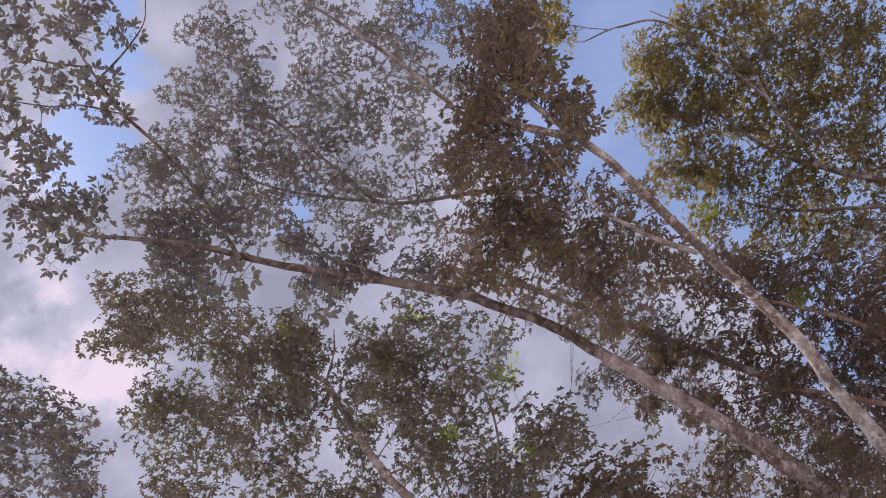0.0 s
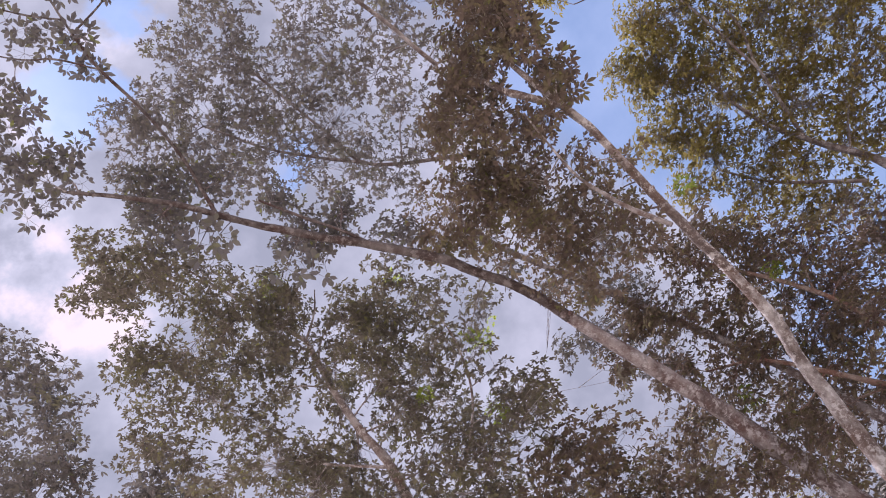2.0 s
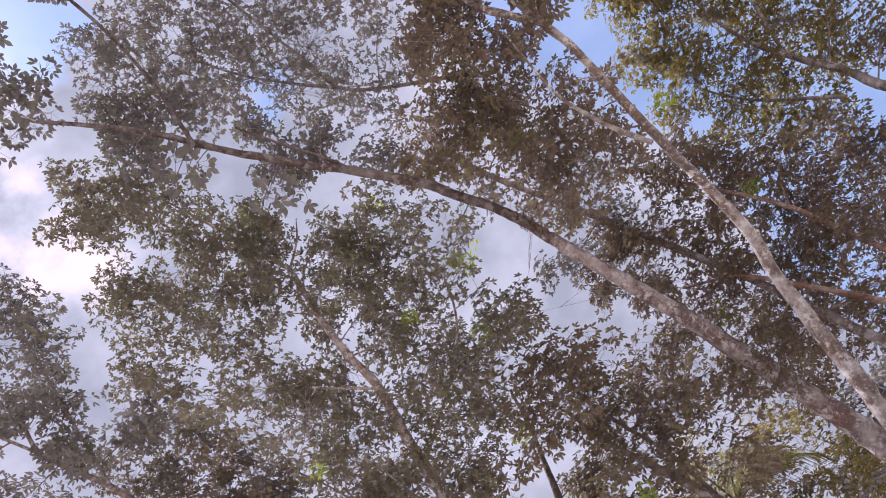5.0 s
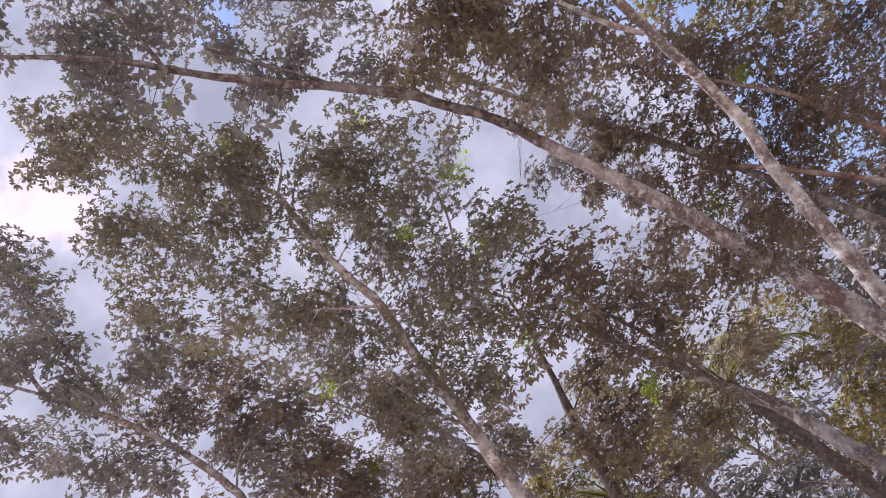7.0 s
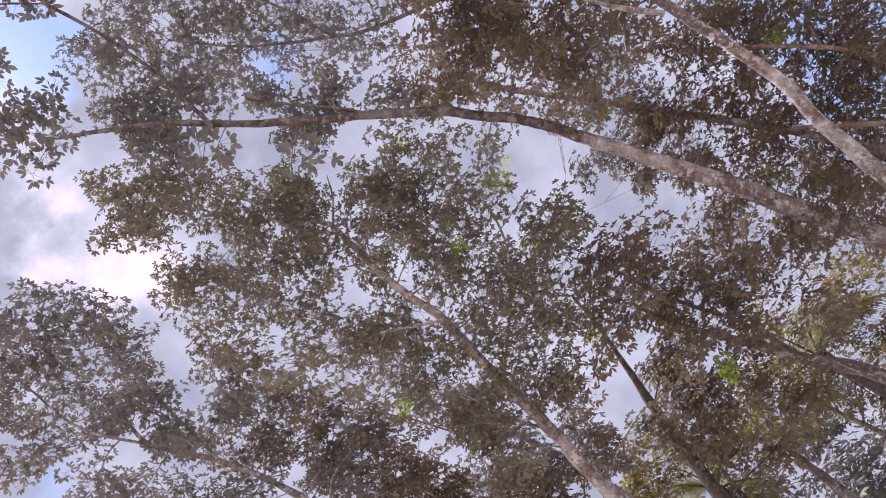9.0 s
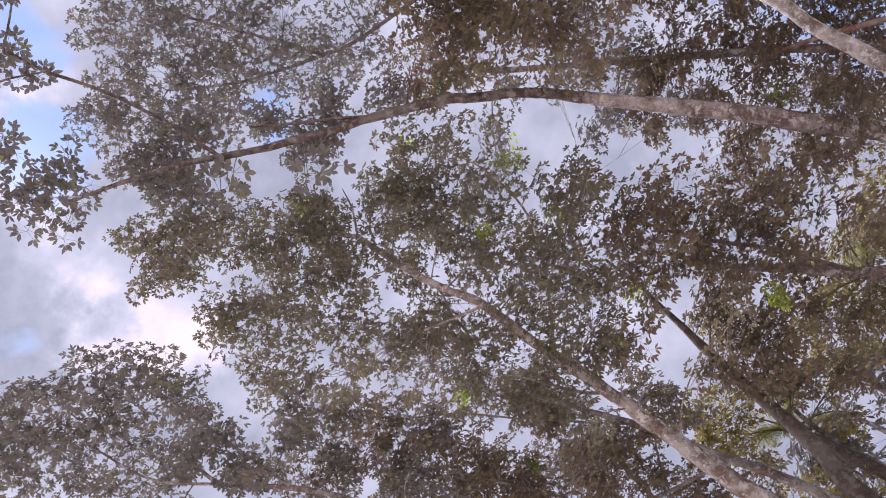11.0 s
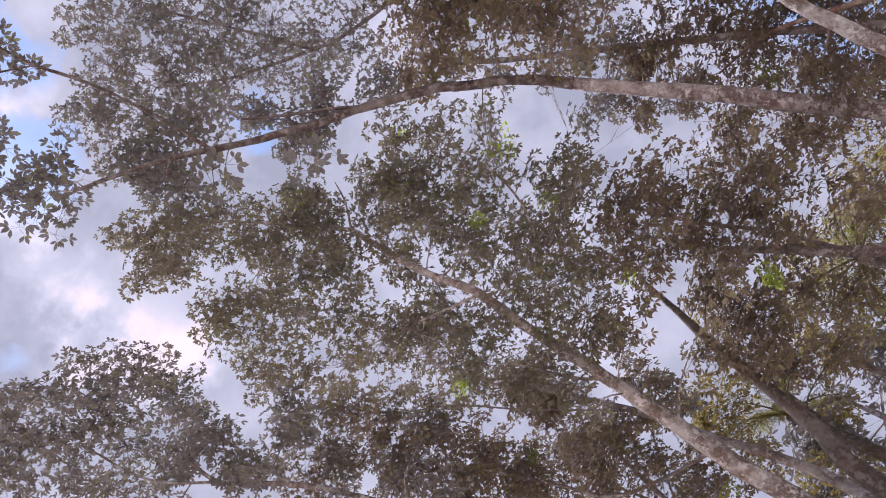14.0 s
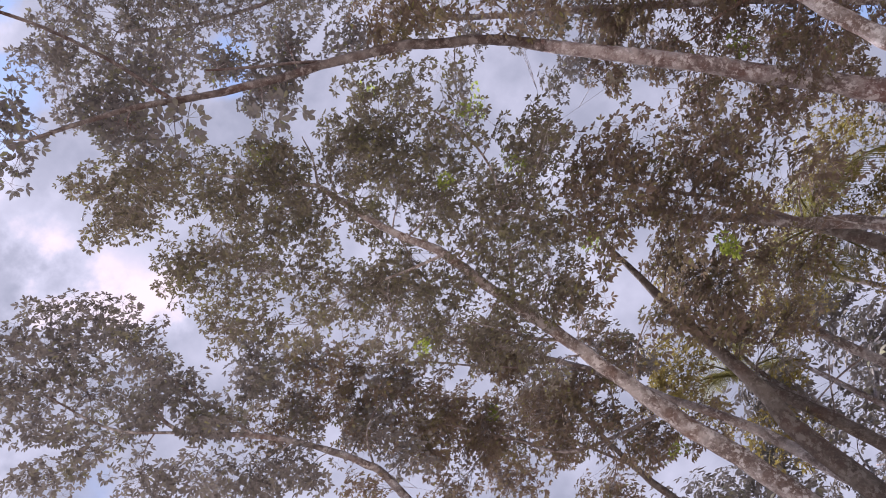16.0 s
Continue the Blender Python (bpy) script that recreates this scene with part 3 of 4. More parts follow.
boughs(rubber_m, [(2.49, 0.08, 12.47, 0.52), (3.02, 0.43, 12.80, 0.54), (3.46, 0.52, 12.29, 0.57), (2.72, 1.01, 12.21, 0.51), (2.08, 1.44, 11.99, 0.50), (2.52, 2.13, 12.86, 0.45), (1.57, 2.49, 12.81, 0.54), (0.69, 2.33, 12.47, 0.52), (-0.29, 1.80, 12.09, 0.49), (-1.76, 0.88, 12.22, 0.41), (1.53, 2.97, 12.10, 0.51), (2.23, 2.80, 12.07, 0.47), (4.15, 0.88, 12.32, 0.49), (3.22, 1.54, 12.24, 0.33), (2.18, 0.81, 12.15, 0.36)], dense=0.45)
boughs(rubber_m, [(2.86, 6.35, 10.05, 0.33), (3.57, 6.51, 10.16, 0.38), (3.51, 7.22, 9.58, 0.38), (3.37, 5.83, 10.40, 0.37)])
boughs(rubber_m, [(2.21, 4.74, 10.60, 0.35), (2.76, 5.35, 10.48, 0.36), (3.82, 5.91, 10.06, 0.37)], dense=0.5)
boughs(rubber_m, [(3.25, 4.41, 10.77, 0.41), (1.96, 4.13, 10.93, 0.39), (4.06, 5.37, 10.65, 0.38), (3.22, 5.10, 10.23, 0.36)], dense=0.55)
boughs(rubber_m, [(1.24, 5.42, 10.69, 0.36), (2.26, 5.89, 9.61, 0.31), (1.59, 5.33, 11.15, 0.28)], dense=0.5)
grow(rubber_m)

rubber_c = tree('rubber tree with a curved mottled trunk and wide crown', leaf=0.092, seed=5, bark=BARK_PALE, foliage=LEAF_OLIVE)
stem(rubber_c, 'trunk', [(-0.90, 11.43, -0.05, 0.230), (-0.90, 11.36, 0.25, 0.176), (-0.90, 10.44, 2.81, 0.162), (-0.90, 9.29, 6.12, 0.135), (-0.95, 8.85, 6.67, 0.126), (-0.90, 8.16, 7.46, 0.107), (-0.84, 7.33, 8.12, 0.090), (-0.81, 6.27, 8.68, 0.076), (-0.73, 5.47, 9.02, 0.061), (-0.84, 5.08, 9.49, 0.054), (-0.92, 4.80, 10.09, 0.050), (-0.92, 4.45, 10.49, 0.045), (-0.92, 4.07, 10.86, 0.039)])
stem(rubber_c, 'limb', [(-0.92, 4.07, 10.86, 0.032), (-1.22, 3.51, 11.14, 0.026), (-1.52, 2.95, 11.38, 0.020), (-1.89, 2.24, 11.60, 0.012)])
stem(rubber_c, 'limb', [(-0.92, 4.07, 10.86, 0.020), (-0.59, 3.79, 10.98, 0.014), (-0.41, 3.53, 11.07, 0.009)])
stem(rubber_c, 'limb', [(-0.85, 7.38, 8.07, 0.030), (-1.07, 7.13, 8.30, 0.025), (-1.23, 6.79, 8.60, 0.019), (-1.38, 6.42, 8.88, 0.011)])
stem(rubber_c, 'limb', [(-0.73, 5.47, 9.02, 0.026), (-1.25, 5.27, 9.35, 0.019), (-1.96, 4.90, 9.80, 0.014)])
stem(rubber_c, 'limb', [(-0.80, 6.54, 8.45, 0.024), (0.48, 5.67, 9.09, 0.019), (0.91, 5.03, 9.90, 0.014), (0.87, 4.25, 10.40, 0.008)])
boughs(rubber_c, [(-2.64, 1.31, 11.67, 0.17), (-2.22, 1.72, 11.87, 0.35), (-2.91, 2.11, 11.71, 0.21), (-2.52, 2.17, 11.02, 0.35), (-2.08, 2.04, 11.21, 0.46), (-1.61, 2.41, 11.20, 0.46), (-2.03, 2.86, 11.47, 0.47), (-0.94, 3.16, 11.01, 0.39), (-1.71, 3.24, 11.34, 0.47), (-1.32, 4.05, 11.37, 0.48), (-1.95, 3.96, 11.27, 0.59), (-2.53, 3.32, 10.95, 0.46), (-2.94, 2.96, 11.35, 0.39), (-3.11, 2.98, 10.97, 0.27), (-3.20, 3.56, 11.29, 0.48), (-2.42, 3.83, 10.50, 0.55)], dense=0.65)
boughs(rubber_c, [(-2.15, 4.34, 10.12, 0.45), (-0.22, 4.05, 10.55, 0.45), (0.15, 4.44, 10.74, 0.46), (-0.03, 3.87, 10.71, 0.37), (0.58, 3.70, 10.17, 0.40), (0.69, 4.34, 10.35, 0.41), (1.10, 4.09, 9.98, 0.34), (-0.69, 4.32, 10.26, 0.44), (-0.14, 4.88, 10.37, 0.55), (0.48, 5.30, 10.42, 0.47), (-0.07, 5.30, 9.81, 0.54), (-1.48, 5.07, 9.59, 0.39), (-1.32, 5.90, 10.01, 0.57), (-2.12, 5.01, 9.83, 0.64), (-1.94, 5.62, 9.56, 0.74), (-1.71, 6.25, 9.40, 0.66)], dense=0.65)
boughs(rubber_c, [(-0.85, 5.77, 8.88, 0.42), (-0.19, 5.48, 8.63, 0.50), (0.40, 5.47, 8.34, 0.52), (-0.41, 6.03, 8.74, 0.42), (0.24, 6.11, 8.20, 0.40), (-0.17, 6.28, 7.92, 0.48), (-0.34, 6.65, 7.79, 0.38), (-0.33, 7.04, 7.75, 0.24), (1.21, 5.61, 8.96, 0.42), (1.44, 5.40, 8.40, 0.31), (-0.73, 6.41, 8.36, 0.42), (-2.48, 4.19, 9.10, 0.40), (-2.64, 3.76, 9.07, 0.35), (-3.14, 3.52, 9.74, 0.38)], dense=0.65)
boughs(rubber_c, [(-0.39, 4.10, 10.32, 0.40), (0.14, 4.37, 10.62, 0.41), (-0.25, 4.84, 9.95, 0.44), (-0.88, 4.98, 10.71, 0.44), (0.68, 4.89, 10.23, 0.35), (0.44, 5.95, 10.27, 0.44), (-0.31, 5.75, 10.06, 0.46), (0.34, 5.93, 9.21, 0.44), (1.07, 6.18, 9.26, 0.47), (0.47, 7.16, 9.20, 0.47), (-0.12, 6.62, 9.15, 0.45)], dense=0.65)
boughs(rubber_c, [(1.61, 4.56, 10.06, 0.28), (1.43, 4.56, 9.79, 0.26), (1.65, 5.61, 9.13, 0.31), (2.43, 4.99, 9.64, 0.24), (2.47, 5.94, 8.45, 0.22), (-1.76, 4.30, 10.23, 0.32)], dense=0.26)
boughs(rubber_c, [(-0.97, 4.71, 10.45, 0.33), (0.25, 7.78, 7.45, 0.29)], dense=0.22)
boughs(rubber_c, [(-1.51, 6.47, 8.29, 0.34), (-1.30, 6.83, 7.97, 0.32), (-1.70, 6.08, 8.61, 0.34), (-1.32, 7.10, 7.69, 0.26), (-1.09, 6.78, 8.72, 0.29), (-1.11, 6.72, 7.76, 0.24), (-1.63, 6.37, 8.31, 0.24)], dense=0.70)
boughs(rubber_c, [(-0.96, 3.75, 11.33, 0.38), (-1.53, 4.29, 10.42, 0.29), (-1.10, 5.33, 10.15, 0.37), (-3.05, 3.82, 10.72, 0.25)], dense=0.35)
boughs(rubber_c, [(-1.65, 4.52, 10.99, 0.38)], dense=0.26)
boughs(rubber_c, [(1.18, 5.29, 9.39, 0.39), (0.90, 4.83, 9.25, 0.41)], dense=0.26)
young(rubber_c, [(-0.97, 3.13, 11.20, 0.16), (1.10, 4.92, 9.68, 0.097), (0.67, 3.82, 10.48, 0.074), (0.84, 5.50, 8.86, 0.14), (0.88, 5.45, 8.82, 0.17), (0.11, 5.14, 9.57, 0.081), (-1.95, 5.80, 8.75, 0.079), (1.32, 5.04, 9.66, 0.15)])
boughs(rubber_c, [(-0.69, 3.25, 10.79, 0.31), (-0.84, 3.60, 10.99, 0.31), (-1.02, 3.17, 11.42, 0.31), (-1.29, 3.88, 10.53, 0.31), (-1.60, 3.77, 10.85, 0.31), (-1.53, 4.37, 10.95, 0.31), (-1.73, 3.22, 10.70, 0.31), (-1.19, 3.74, 10.91, 0.31), (-1.31, 3.51, 11.29, 0.31), (-1.38, 2.96, 10.82, 0.31)], dense=0.58)
boughs(rubber_c, [(-2.29, 1.21, 10.16, 0.24), (-2.23, 1.44, 10.46, 0.24), (-2.58, 1.70, 10.66, 0.24), (-2.43, 1.86, 10.04, 0.24), (-2.76, 1.71, 10.30, 0.24), (-2.57, 2.12, 10.59, 0.24), (-2.00, 1.94, 10.13, 0.24), (-2.22, 1.69, 10.43, 0.24), (-1.88, 1.69, 10.80, 0.24), (-1.71, 2.02, 10.16, 0.24)], dense=0.65)
for near in ((-0.84, 5.16, 9.53), (-0.83, 6.32, 8.70), (-0.81, 7.09, 7.97)):
    scar(rubber_c, near)
grow(rubber_c)

rubber_d = tree('rubber tree with rounded crown at the edge of the clearing', leaf=0.118, seed=6)
stem(rubber_d, 'trunk', [(-4.40, 9.60, -0.05, 0.10), (-4.40, 9.53, 0.25, 0.081), (-4.34, 8.47, 4.07, 0.070), (-4.27, 7.14, 8.84, 0.063), (-4.26, 6.53, 9.48, 0.058), (-4.44, 5.94, 9.93, 0.052), (-4.82, 5.16, 10.44, 0.043), (-5.31, 4.33, 10.83, 0.033), (-5.36, 3.83, 11.23, 0.023)])
stem(rubber_d, 'limb', [(-4.82, 5.16, 10.44, 0.029), (-4.80, 4.09, 11.17, 0.023), (-4.69, 2.87, 11.82, 0.013)])
stem(rubber_d, 'limb', [(-5.31, 4.33, 10.83, 0.026), (-5.77, 3.41, 11.15, 0.020), (-5.75, 2.38, 11.53, 0.013)])
boughs(rubber_d, [(-5.03, 2.05, 12.37, 0.43), (-4.59, 2.38, 11.94, 0.41), (-5.00, 1.60, 11.43, 0.36), (-4.86, 3.09, 12.42, 0.40), (-5.09, 2.45, 11.70, 0.54), (-4.70, 3.23, 11.40, 0.43), (-4.71, 3.76, 11.88, 0.30), (-5.61, 1.95, 11.61, 0.54), (-5.37, 1.17, 11.35, 0.43), (-6.05, 1.59, 11.65, 0.55), (-5.62, 2.98, 11.70, 0.56), (-5.33, 3.89, 11.92, 0.47), (-6.16, 2.46, 11.49, 0.50), (-6.68, 1.87, 11.71, 0.42), (-5.94, 3.79, 11.63, 0.41), (-4.65, 4.13, 11.15, 0.27)], dense=0.8)
boughs(rubber_d, [(-5.00, 4.28, 10.87, 0.38), (-3.82, 4.64, 11.42, 0.35), (-4.19, 5.00, 11.16, 0.44), (-3.81, 5.40, 11.41, 0.30), (-5.04, 4.78, 10.86, 0.39)])
boughs(rubber_d, [(-4.21, 2.73, 11.59, 0.21), (-4.14, 3.24, 11.43, 0.23)], dense=0.8)
boughs(rubber_d, [(-5.97, 0.72, 11.33, 0.58), (-6.66, 1.18, 11.23, 0.50)], dense=0.8)
boughs(rubber_d, [(-5.06, 3.74, 11.20, 0.43), (-4.78, 4.40, 10.52, 0.42), (-4.13, 4.80, 10.74, 0.42), (-4.35, 6.01, 11.01, 0.45), (-5.69, 4.45, 10.23, 0.47), (-5.50, 5.45, 10.25, 0.49), (-4.69, 5.88, 9.66, 0.46), (-4.09, 6.79, 10.34, 0.50), (-3.13, 6.71, 10.17, 0.43), (-3.89, 7.14, 9.48, 0.48), (-3.51, 5.71, 10.91, 0.35)], dense=0.8)
boughs(rubber_d, [(-5.24, 5.89, 10.27, 0.45), (-5.68, 5.15, 10.43, 0.45), (-6.30, 4.11, 10.86, 0.46), (-5.77, 2.99, 10.37, 0.42), (-6.40, 2.75, 10.47, 0.43)], dense=0.8)
grow(rubber_d)

rubber_g = tree('slim rubber tree with dark stem and drooping boughs', leaf=0.097, seed=7, foliage=LEAF_WARM)
stem(rubber_g, 'trunk', [(0.10, 9.80, -0.05, 0.141), (0.08, 9.82, 0.25, 0.112), (-0.14, 10.03, 2.72, 0.098), (-0.42, 10.30, 5.90, 0.087), (-0.57, 9.84, 6.79, 0.080), (-0.78, 9.54, 7.44, 0.069), (-1.14, 8.78, 8.58, 0.051), (-1.43, 8.38, 9.27, 0.042), (-1.82, 7.74, 10.21, 0.046)])
stem(rubber_g, 'limb', [(-1.14, 8.78, 8.58, 0.019), (-2.09, 7.88, 9.78, 0.016), (-2.74, 7.16, 10.60, 0.013), (-3.51, 6.41, 11.13, 0.010)])
stem(rubber_g, 'limb', [(-0.78, 9.54, 7.44, 0.031), (-2.28, 8.90, 8.06, 0.028), (-2.79, 8.33, 8.88, 0.022), (-3.40, 7.45, 9.92, 0.016)])
boughs(rubber_g, [(-3.53, 5.56, 10.70, 0.48), (-3.42, 6.65, 11.22, 0.64), (-2.98, 6.81, 10.12, 0.58), (-4.07, 6.60, 10.75, 0.63), (-3.83, 7.33, 10.55, 0.63), (-2.86, 7.49, 9.76, 0.48), (-3.55, 7.86, 10.01, 0.50), (-2.79, 7.92, 9.18, 0.48), (-4.58, 6.11, 11.14, 0.46), (-4.93, 5.62, 11.10, 0.46), (-2.03, 8.24, 10.43, 0.37), (-1.87, 8.69, 10.13, 0.41), (-1.47, 8.11, 10.49, 0.41), (-2.07, 8.34, 8.89, 0.47), (-2.28, 9.35, 8.92, 0.52), (-2.76, 8.46, 8.75, 0.43)], dense=0.90)
boughs(rubber_g, [(-3.15, 7.83, 9.89, 0.50), (-3.03, 8.35, 9.31, 0.50), (-1.89, 8.72, 10.28, 0.53), (-2.15, 9.37, 9.54, 0.53), (-1.92, 7.88, 10.33, 0.40)], dense=0.90)
boughs(rubber_g, [(-3.90, 7.94, 9.89, 0.52), (-3.17, 8.24, 9.31, 0.49), (-3.71, 9.29, 9.19, 0.59), (-2.46, 8.95, 8.29, 0.43), (-2.72, 10.14, 8.05, 0.52), (-1.62, 9.62, 7.54, 0.43), (-4.08, 8.03, 8.93, 0.49), (-4.71, 6.82, 9.47, 0.39), (-2.26, 9.32, 9.56, 0.47), (-1.84, 8.15, 10.08, 0.45)], dense=0.90)
boughs(rubber_g, [(-1.79, 8.87, 8.54, 0.43), (-1.77, 9.02, 7.69, 0.41), (-1.26, 9.97, 8.17, 0.38), (-1.19, 9.73, 7.21, 0.40), (-0.75, 10.07, 7.06, 0.37), (-1.17, 9.01, 8.60, 0.30)], dense=0.63)
boughs(rubber_g, [(-0.89, 9.55, 8.89, 0.40), (-0.69, 9.10, 9.08, 0.34), (-1.46, 8.56, 8.49, 0.37), (-1.67, 9.28, 8.23, 0.44), (-1.57, 9.87, 7.71, 0.44)], dense=0.90)
young(rubber_g, [(-1.33, 9.43, 6.96, 0.13), (-2.66, 8.07, 9.23, 0.096)])
grow(rubber_g)

rubber_e = tree('rubber tree with dense dark crown of broad leaves', leaf=0.115, seed=8, foliage=LEAF_WARM)
stem(rubber_e, 'trunk', [(3.20, 8.40, -0.05, 0.16), (3.18, 8.42, 0.25, 0.12), (2.95, 8.71, 2.81, 0.11), (2.66, 9.07, 6.11, 0.096), (2.24, 8.67, 6.80, 0.081), (1.89, 8.25, 7.35, 0.060), (1.46, 7.72, 7.95, 0.042), (1.25, 7.24, 8.37, 0.026)])
stem(rubber_e, 'limb', [(2.24, 8.67, 6.80, 0.040), (2.05, 8.09, 7.52, 0.031), (1.56, 7.04, 7.94, 0.027), (1.32, 6.33, 8.78, 0.016)])
boughs(rubber_e, [(1.11, 6.53, 8.61, 0.43), (1.73, 6.55, 8.48, 0.41), (1.62, 7.31, 8.25, 0.44), (0.93, 6.97, 8.09, 0.40), (2.23, 7.25, 8.04, 0.42), (1.55, 7.47, 7.59, 0.43), (2.21, 7.51, 7.42, 0.41), (2.71, 7.75, 7.38, 0.37), (2.77, 8.29, 6.99, 0.43), (1.53, 8.49, 7.46, 0.43), (0.97, 8.19, 8.09, 0.39), (2.02, 8.32, 7.32, 0.43)], dense=0.62)
boughs(rubber_e, [(1.45, 6.13, 8.20, 0.43), (1.83, 6.47, 8.07, 0.52), (1.17, 6.55, 7.99, 0.56), (1.57, 7.16, 7.91, 0.54), (0.74, 6.37, 8.16, 0.47), (0.51, 6.75, 7.87, 0.39), (-0.38, 7.28, 8.22, 0.36), (2.08, 7.29, 7.73, 0.58), (2.56, 6.97, 7.22, 0.52), (1.93, 7.46, 7.16, 0.48), (1.30, 7.37, 7.11, 0.47), (3.08, 7.32, 7.13, 0.41), (0.56, 6.36, 9.21, 0.37), (1.44, 6.11, 9.32, 0.33)], dense=0.62)
boughs(rubber_e, [(-0.29, 6.74, 7.56, 0.19), (-0.26, 6.79, 7.94, 0.19), (-0.06, 7.20, 7.95, 0.19), (-0.21, 6.44, 7.85, 0.19), (0.10, 6.99, 7.73, 0.19), (-0.06, 7.01, 8.14, 0.19)], leaf=0.14, dense=0.79)
young(rubber_e, [(1.32, 7.62, 6.82, 0.094), (0.53, 6.79, 8.05, 0.079), (1.32, 7.66, 6.74, 0.079)])
boughs(rubber_e, [(2.57, 7.39, 6.60, 0.33), (2.49, 7.91, 6.45, 0.33), (2.97, 8.07, 6.49, 0.33), (2.14, 7.51, 6.65, 0.33), (2.25, 8.12, 6.27, 0.33)], dense=0.48)
grow(rubber_e)

rubber_n = tree('rubber tree with reddish spreading boughs behind the pale trunk', leaf=0.092, seed=9, foliage=LEAF_WARM, bark=BARK_RED)
stem(rubber_n, 'trunk', [(4.50, 8.60, -0.05, 0.12), (4.52, 8.56, 0.25, 0.091), (4.74, 8.01, 2.32, 0.079), (5.02, 7.31, 5.05, 0.071), (5.12, 7.04, 5.67, 0.063), (5.34, 6.52, 6.43, 0.047), (5.28, 6.30, 6.95, 0.034), (5.13, 6.04, 7.71, 0.031), (4.88, 5.84, 8.40, 0.027), (4.33, 5.51, 9.43, 0.018)])
stem(rubber_n, 'limb', [(5.12, 7.04, 5.67, 0.053), (5.00, 6.81, 6.19, 0.043), (4.50, 6.64, 7.26, 0.035), (4.12, 6.56, 7.95, 0.025), (3.57, 6.60, 8.38, 0.014)])
boughs(rubber_n, [(4.80, 5.10, 9.00, 0.41), (4.26, 5.43, 9.03, 0.41), (4.60, 5.97, 8.75, 0.51), (3.81, 5.84, 8.83, 0.50), (3.48, 6.21, 9.27, 0.42), (5.22, 5.78, 8.66, 0.52), (5.37, 5.48, 7.95, 0.49), (5.56, 6.01, 7.78, 0.51), (4.24, 6.52, 8.72, 0.52), (3.24, 6.21, 8.38, 0.48), (2.86, 6.50, 9.49, 0.34), (2.73, 6.44, 9.12, 0.25), (2.95, 7.08, 8.16, 0.50), (3.75, 6.76, 8.12, 0.50), (4.44, 6.53, 8.01, 0.46), (4.93, 6.36, 7.69, 0.50)], dense=0.83)
boughs(rubber_n, [(6.69, 6.34, 8.20, 0.46), (6.28, 6.42, 7.49, 0.43), (6.10, 7.01, 7.81, 0.40), (6.09, 7.20, 7.35, 0.39), (6.55, 5.81, 8.17, 0.39), (6.89, 6.22, 7.83, 0.45), (5.74, 7.58, 7.33, 0.39), (6.86, 7.14, 7.42, 0.51), (5.98, 7.70, 6.79, 0.50), (6.02, 6.29, 8.15, 0.35)], dense=0.83)
boughs(rubber_n, [(5.18, 6.42, 8.37, 0.38), (5.53, 6.22, 8.04, 0.37), (4.86, 6.54, 7.47, 0.36), (5.40, 6.52, 7.52, 0.37), (4.70, 7.13, 7.73, 0.37), (4.42, 7.57, 7.41, 0.37), (3.99, 7.67, 6.83, 0.33), (4.17, 6.51, 7.92, 0.32), (4.40, 6.05, 8.38, 0.28)], dense=0.83)
boughs(rubber_n, [(4.11, 5.15, 9.52, 0.33), (4.66, 5.38, 9.41, 0.39), (5.15, 5.53, 9.19, 0.40), (5.36, 5.91, 8.99, 0.40)], dense=0.74)
boughs(rubber_n, [(4.80, 6.89, 7.42, 0.41), (3.71, 6.93, 7.32, 0.48), (3.33, 7.65, 7.39, 0.40), (3.76, 7.05, 6.77, 0.38), (3.31, 5.94, 9.43, 0.41), (5.16, 6.07, 7.03, 0.52), (4.61, 7.09, 6.73, 0.53)], dense=0.83)
young(rubber_n, [(4.92, 5.61, 8.14, 0.13), (3.63, 6.80, 7.61, 0.17)])
boughs(rubber_n, [(4.47, 7.97, 8.09, 0.35), (4.67, 8.44, 7.91, 0.35), (5.03, 8.72, 7.81, 0.35), (5.26, 7.85, 7.62, 0.35), (5.36, 7.76, 8.14, 0.35), (4.76, 8.11, 8.71, 0.35)], dense=0.78)
boughs(rubber_n, [(3.77, 7.85, 8.90, 0.38), (3.92, 8.49, 8.59, 0.38), (4.25, 9.01, 8.26, 0.38), (3.09, 8.34, 8.64, 0.38), (4.34, 9.07, 7.58, 0.38), (2.63, 8.85, 9.15, 0.38)], dense=0.74)
grow(rubber_n)

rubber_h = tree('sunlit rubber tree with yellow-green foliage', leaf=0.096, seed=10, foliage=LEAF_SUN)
stem(rubber_h, 'trunk', [(8.60, 7.20, -0.05, 0.12), (8.57, 7.16, 0.25, 0.098), (8.13, 6.58, 3.67, 0.085), (7.57, 5.84, 7.98, 0.076), (7.44, 5.53, 8.89, 0.057), (7.23, 5.23, 9.77, 0.045), (7.03, 4.83, 10.46, 0.035), (6.90, 4.11, 11.18, 0.022)])
stem(rubber_h, 'limb', [(7.33, 4.09, 10.46, 0.024), (6.96, 2.50, 11.55, 0.021), (6.42, 2.17, 12.10, 0.017), (5.87, 2.13, 12.54, 0.011)])
stem(rubber_h, 'limb', [(7.27, 5.84, 8.84, 0.030), (6.58, 5.66, 9.89, 0.023), (6.22, 5.36, 10.62, 0.017)])
stem(rubber_h, 'limb', [(7.23, 5.23, 9.77, 0.030), (7.33, 4.09, 10.46, 0.027), (7.48, 3.19, 10.96, 0.017), (6.85, 2.15, 11.83, 0.014)])
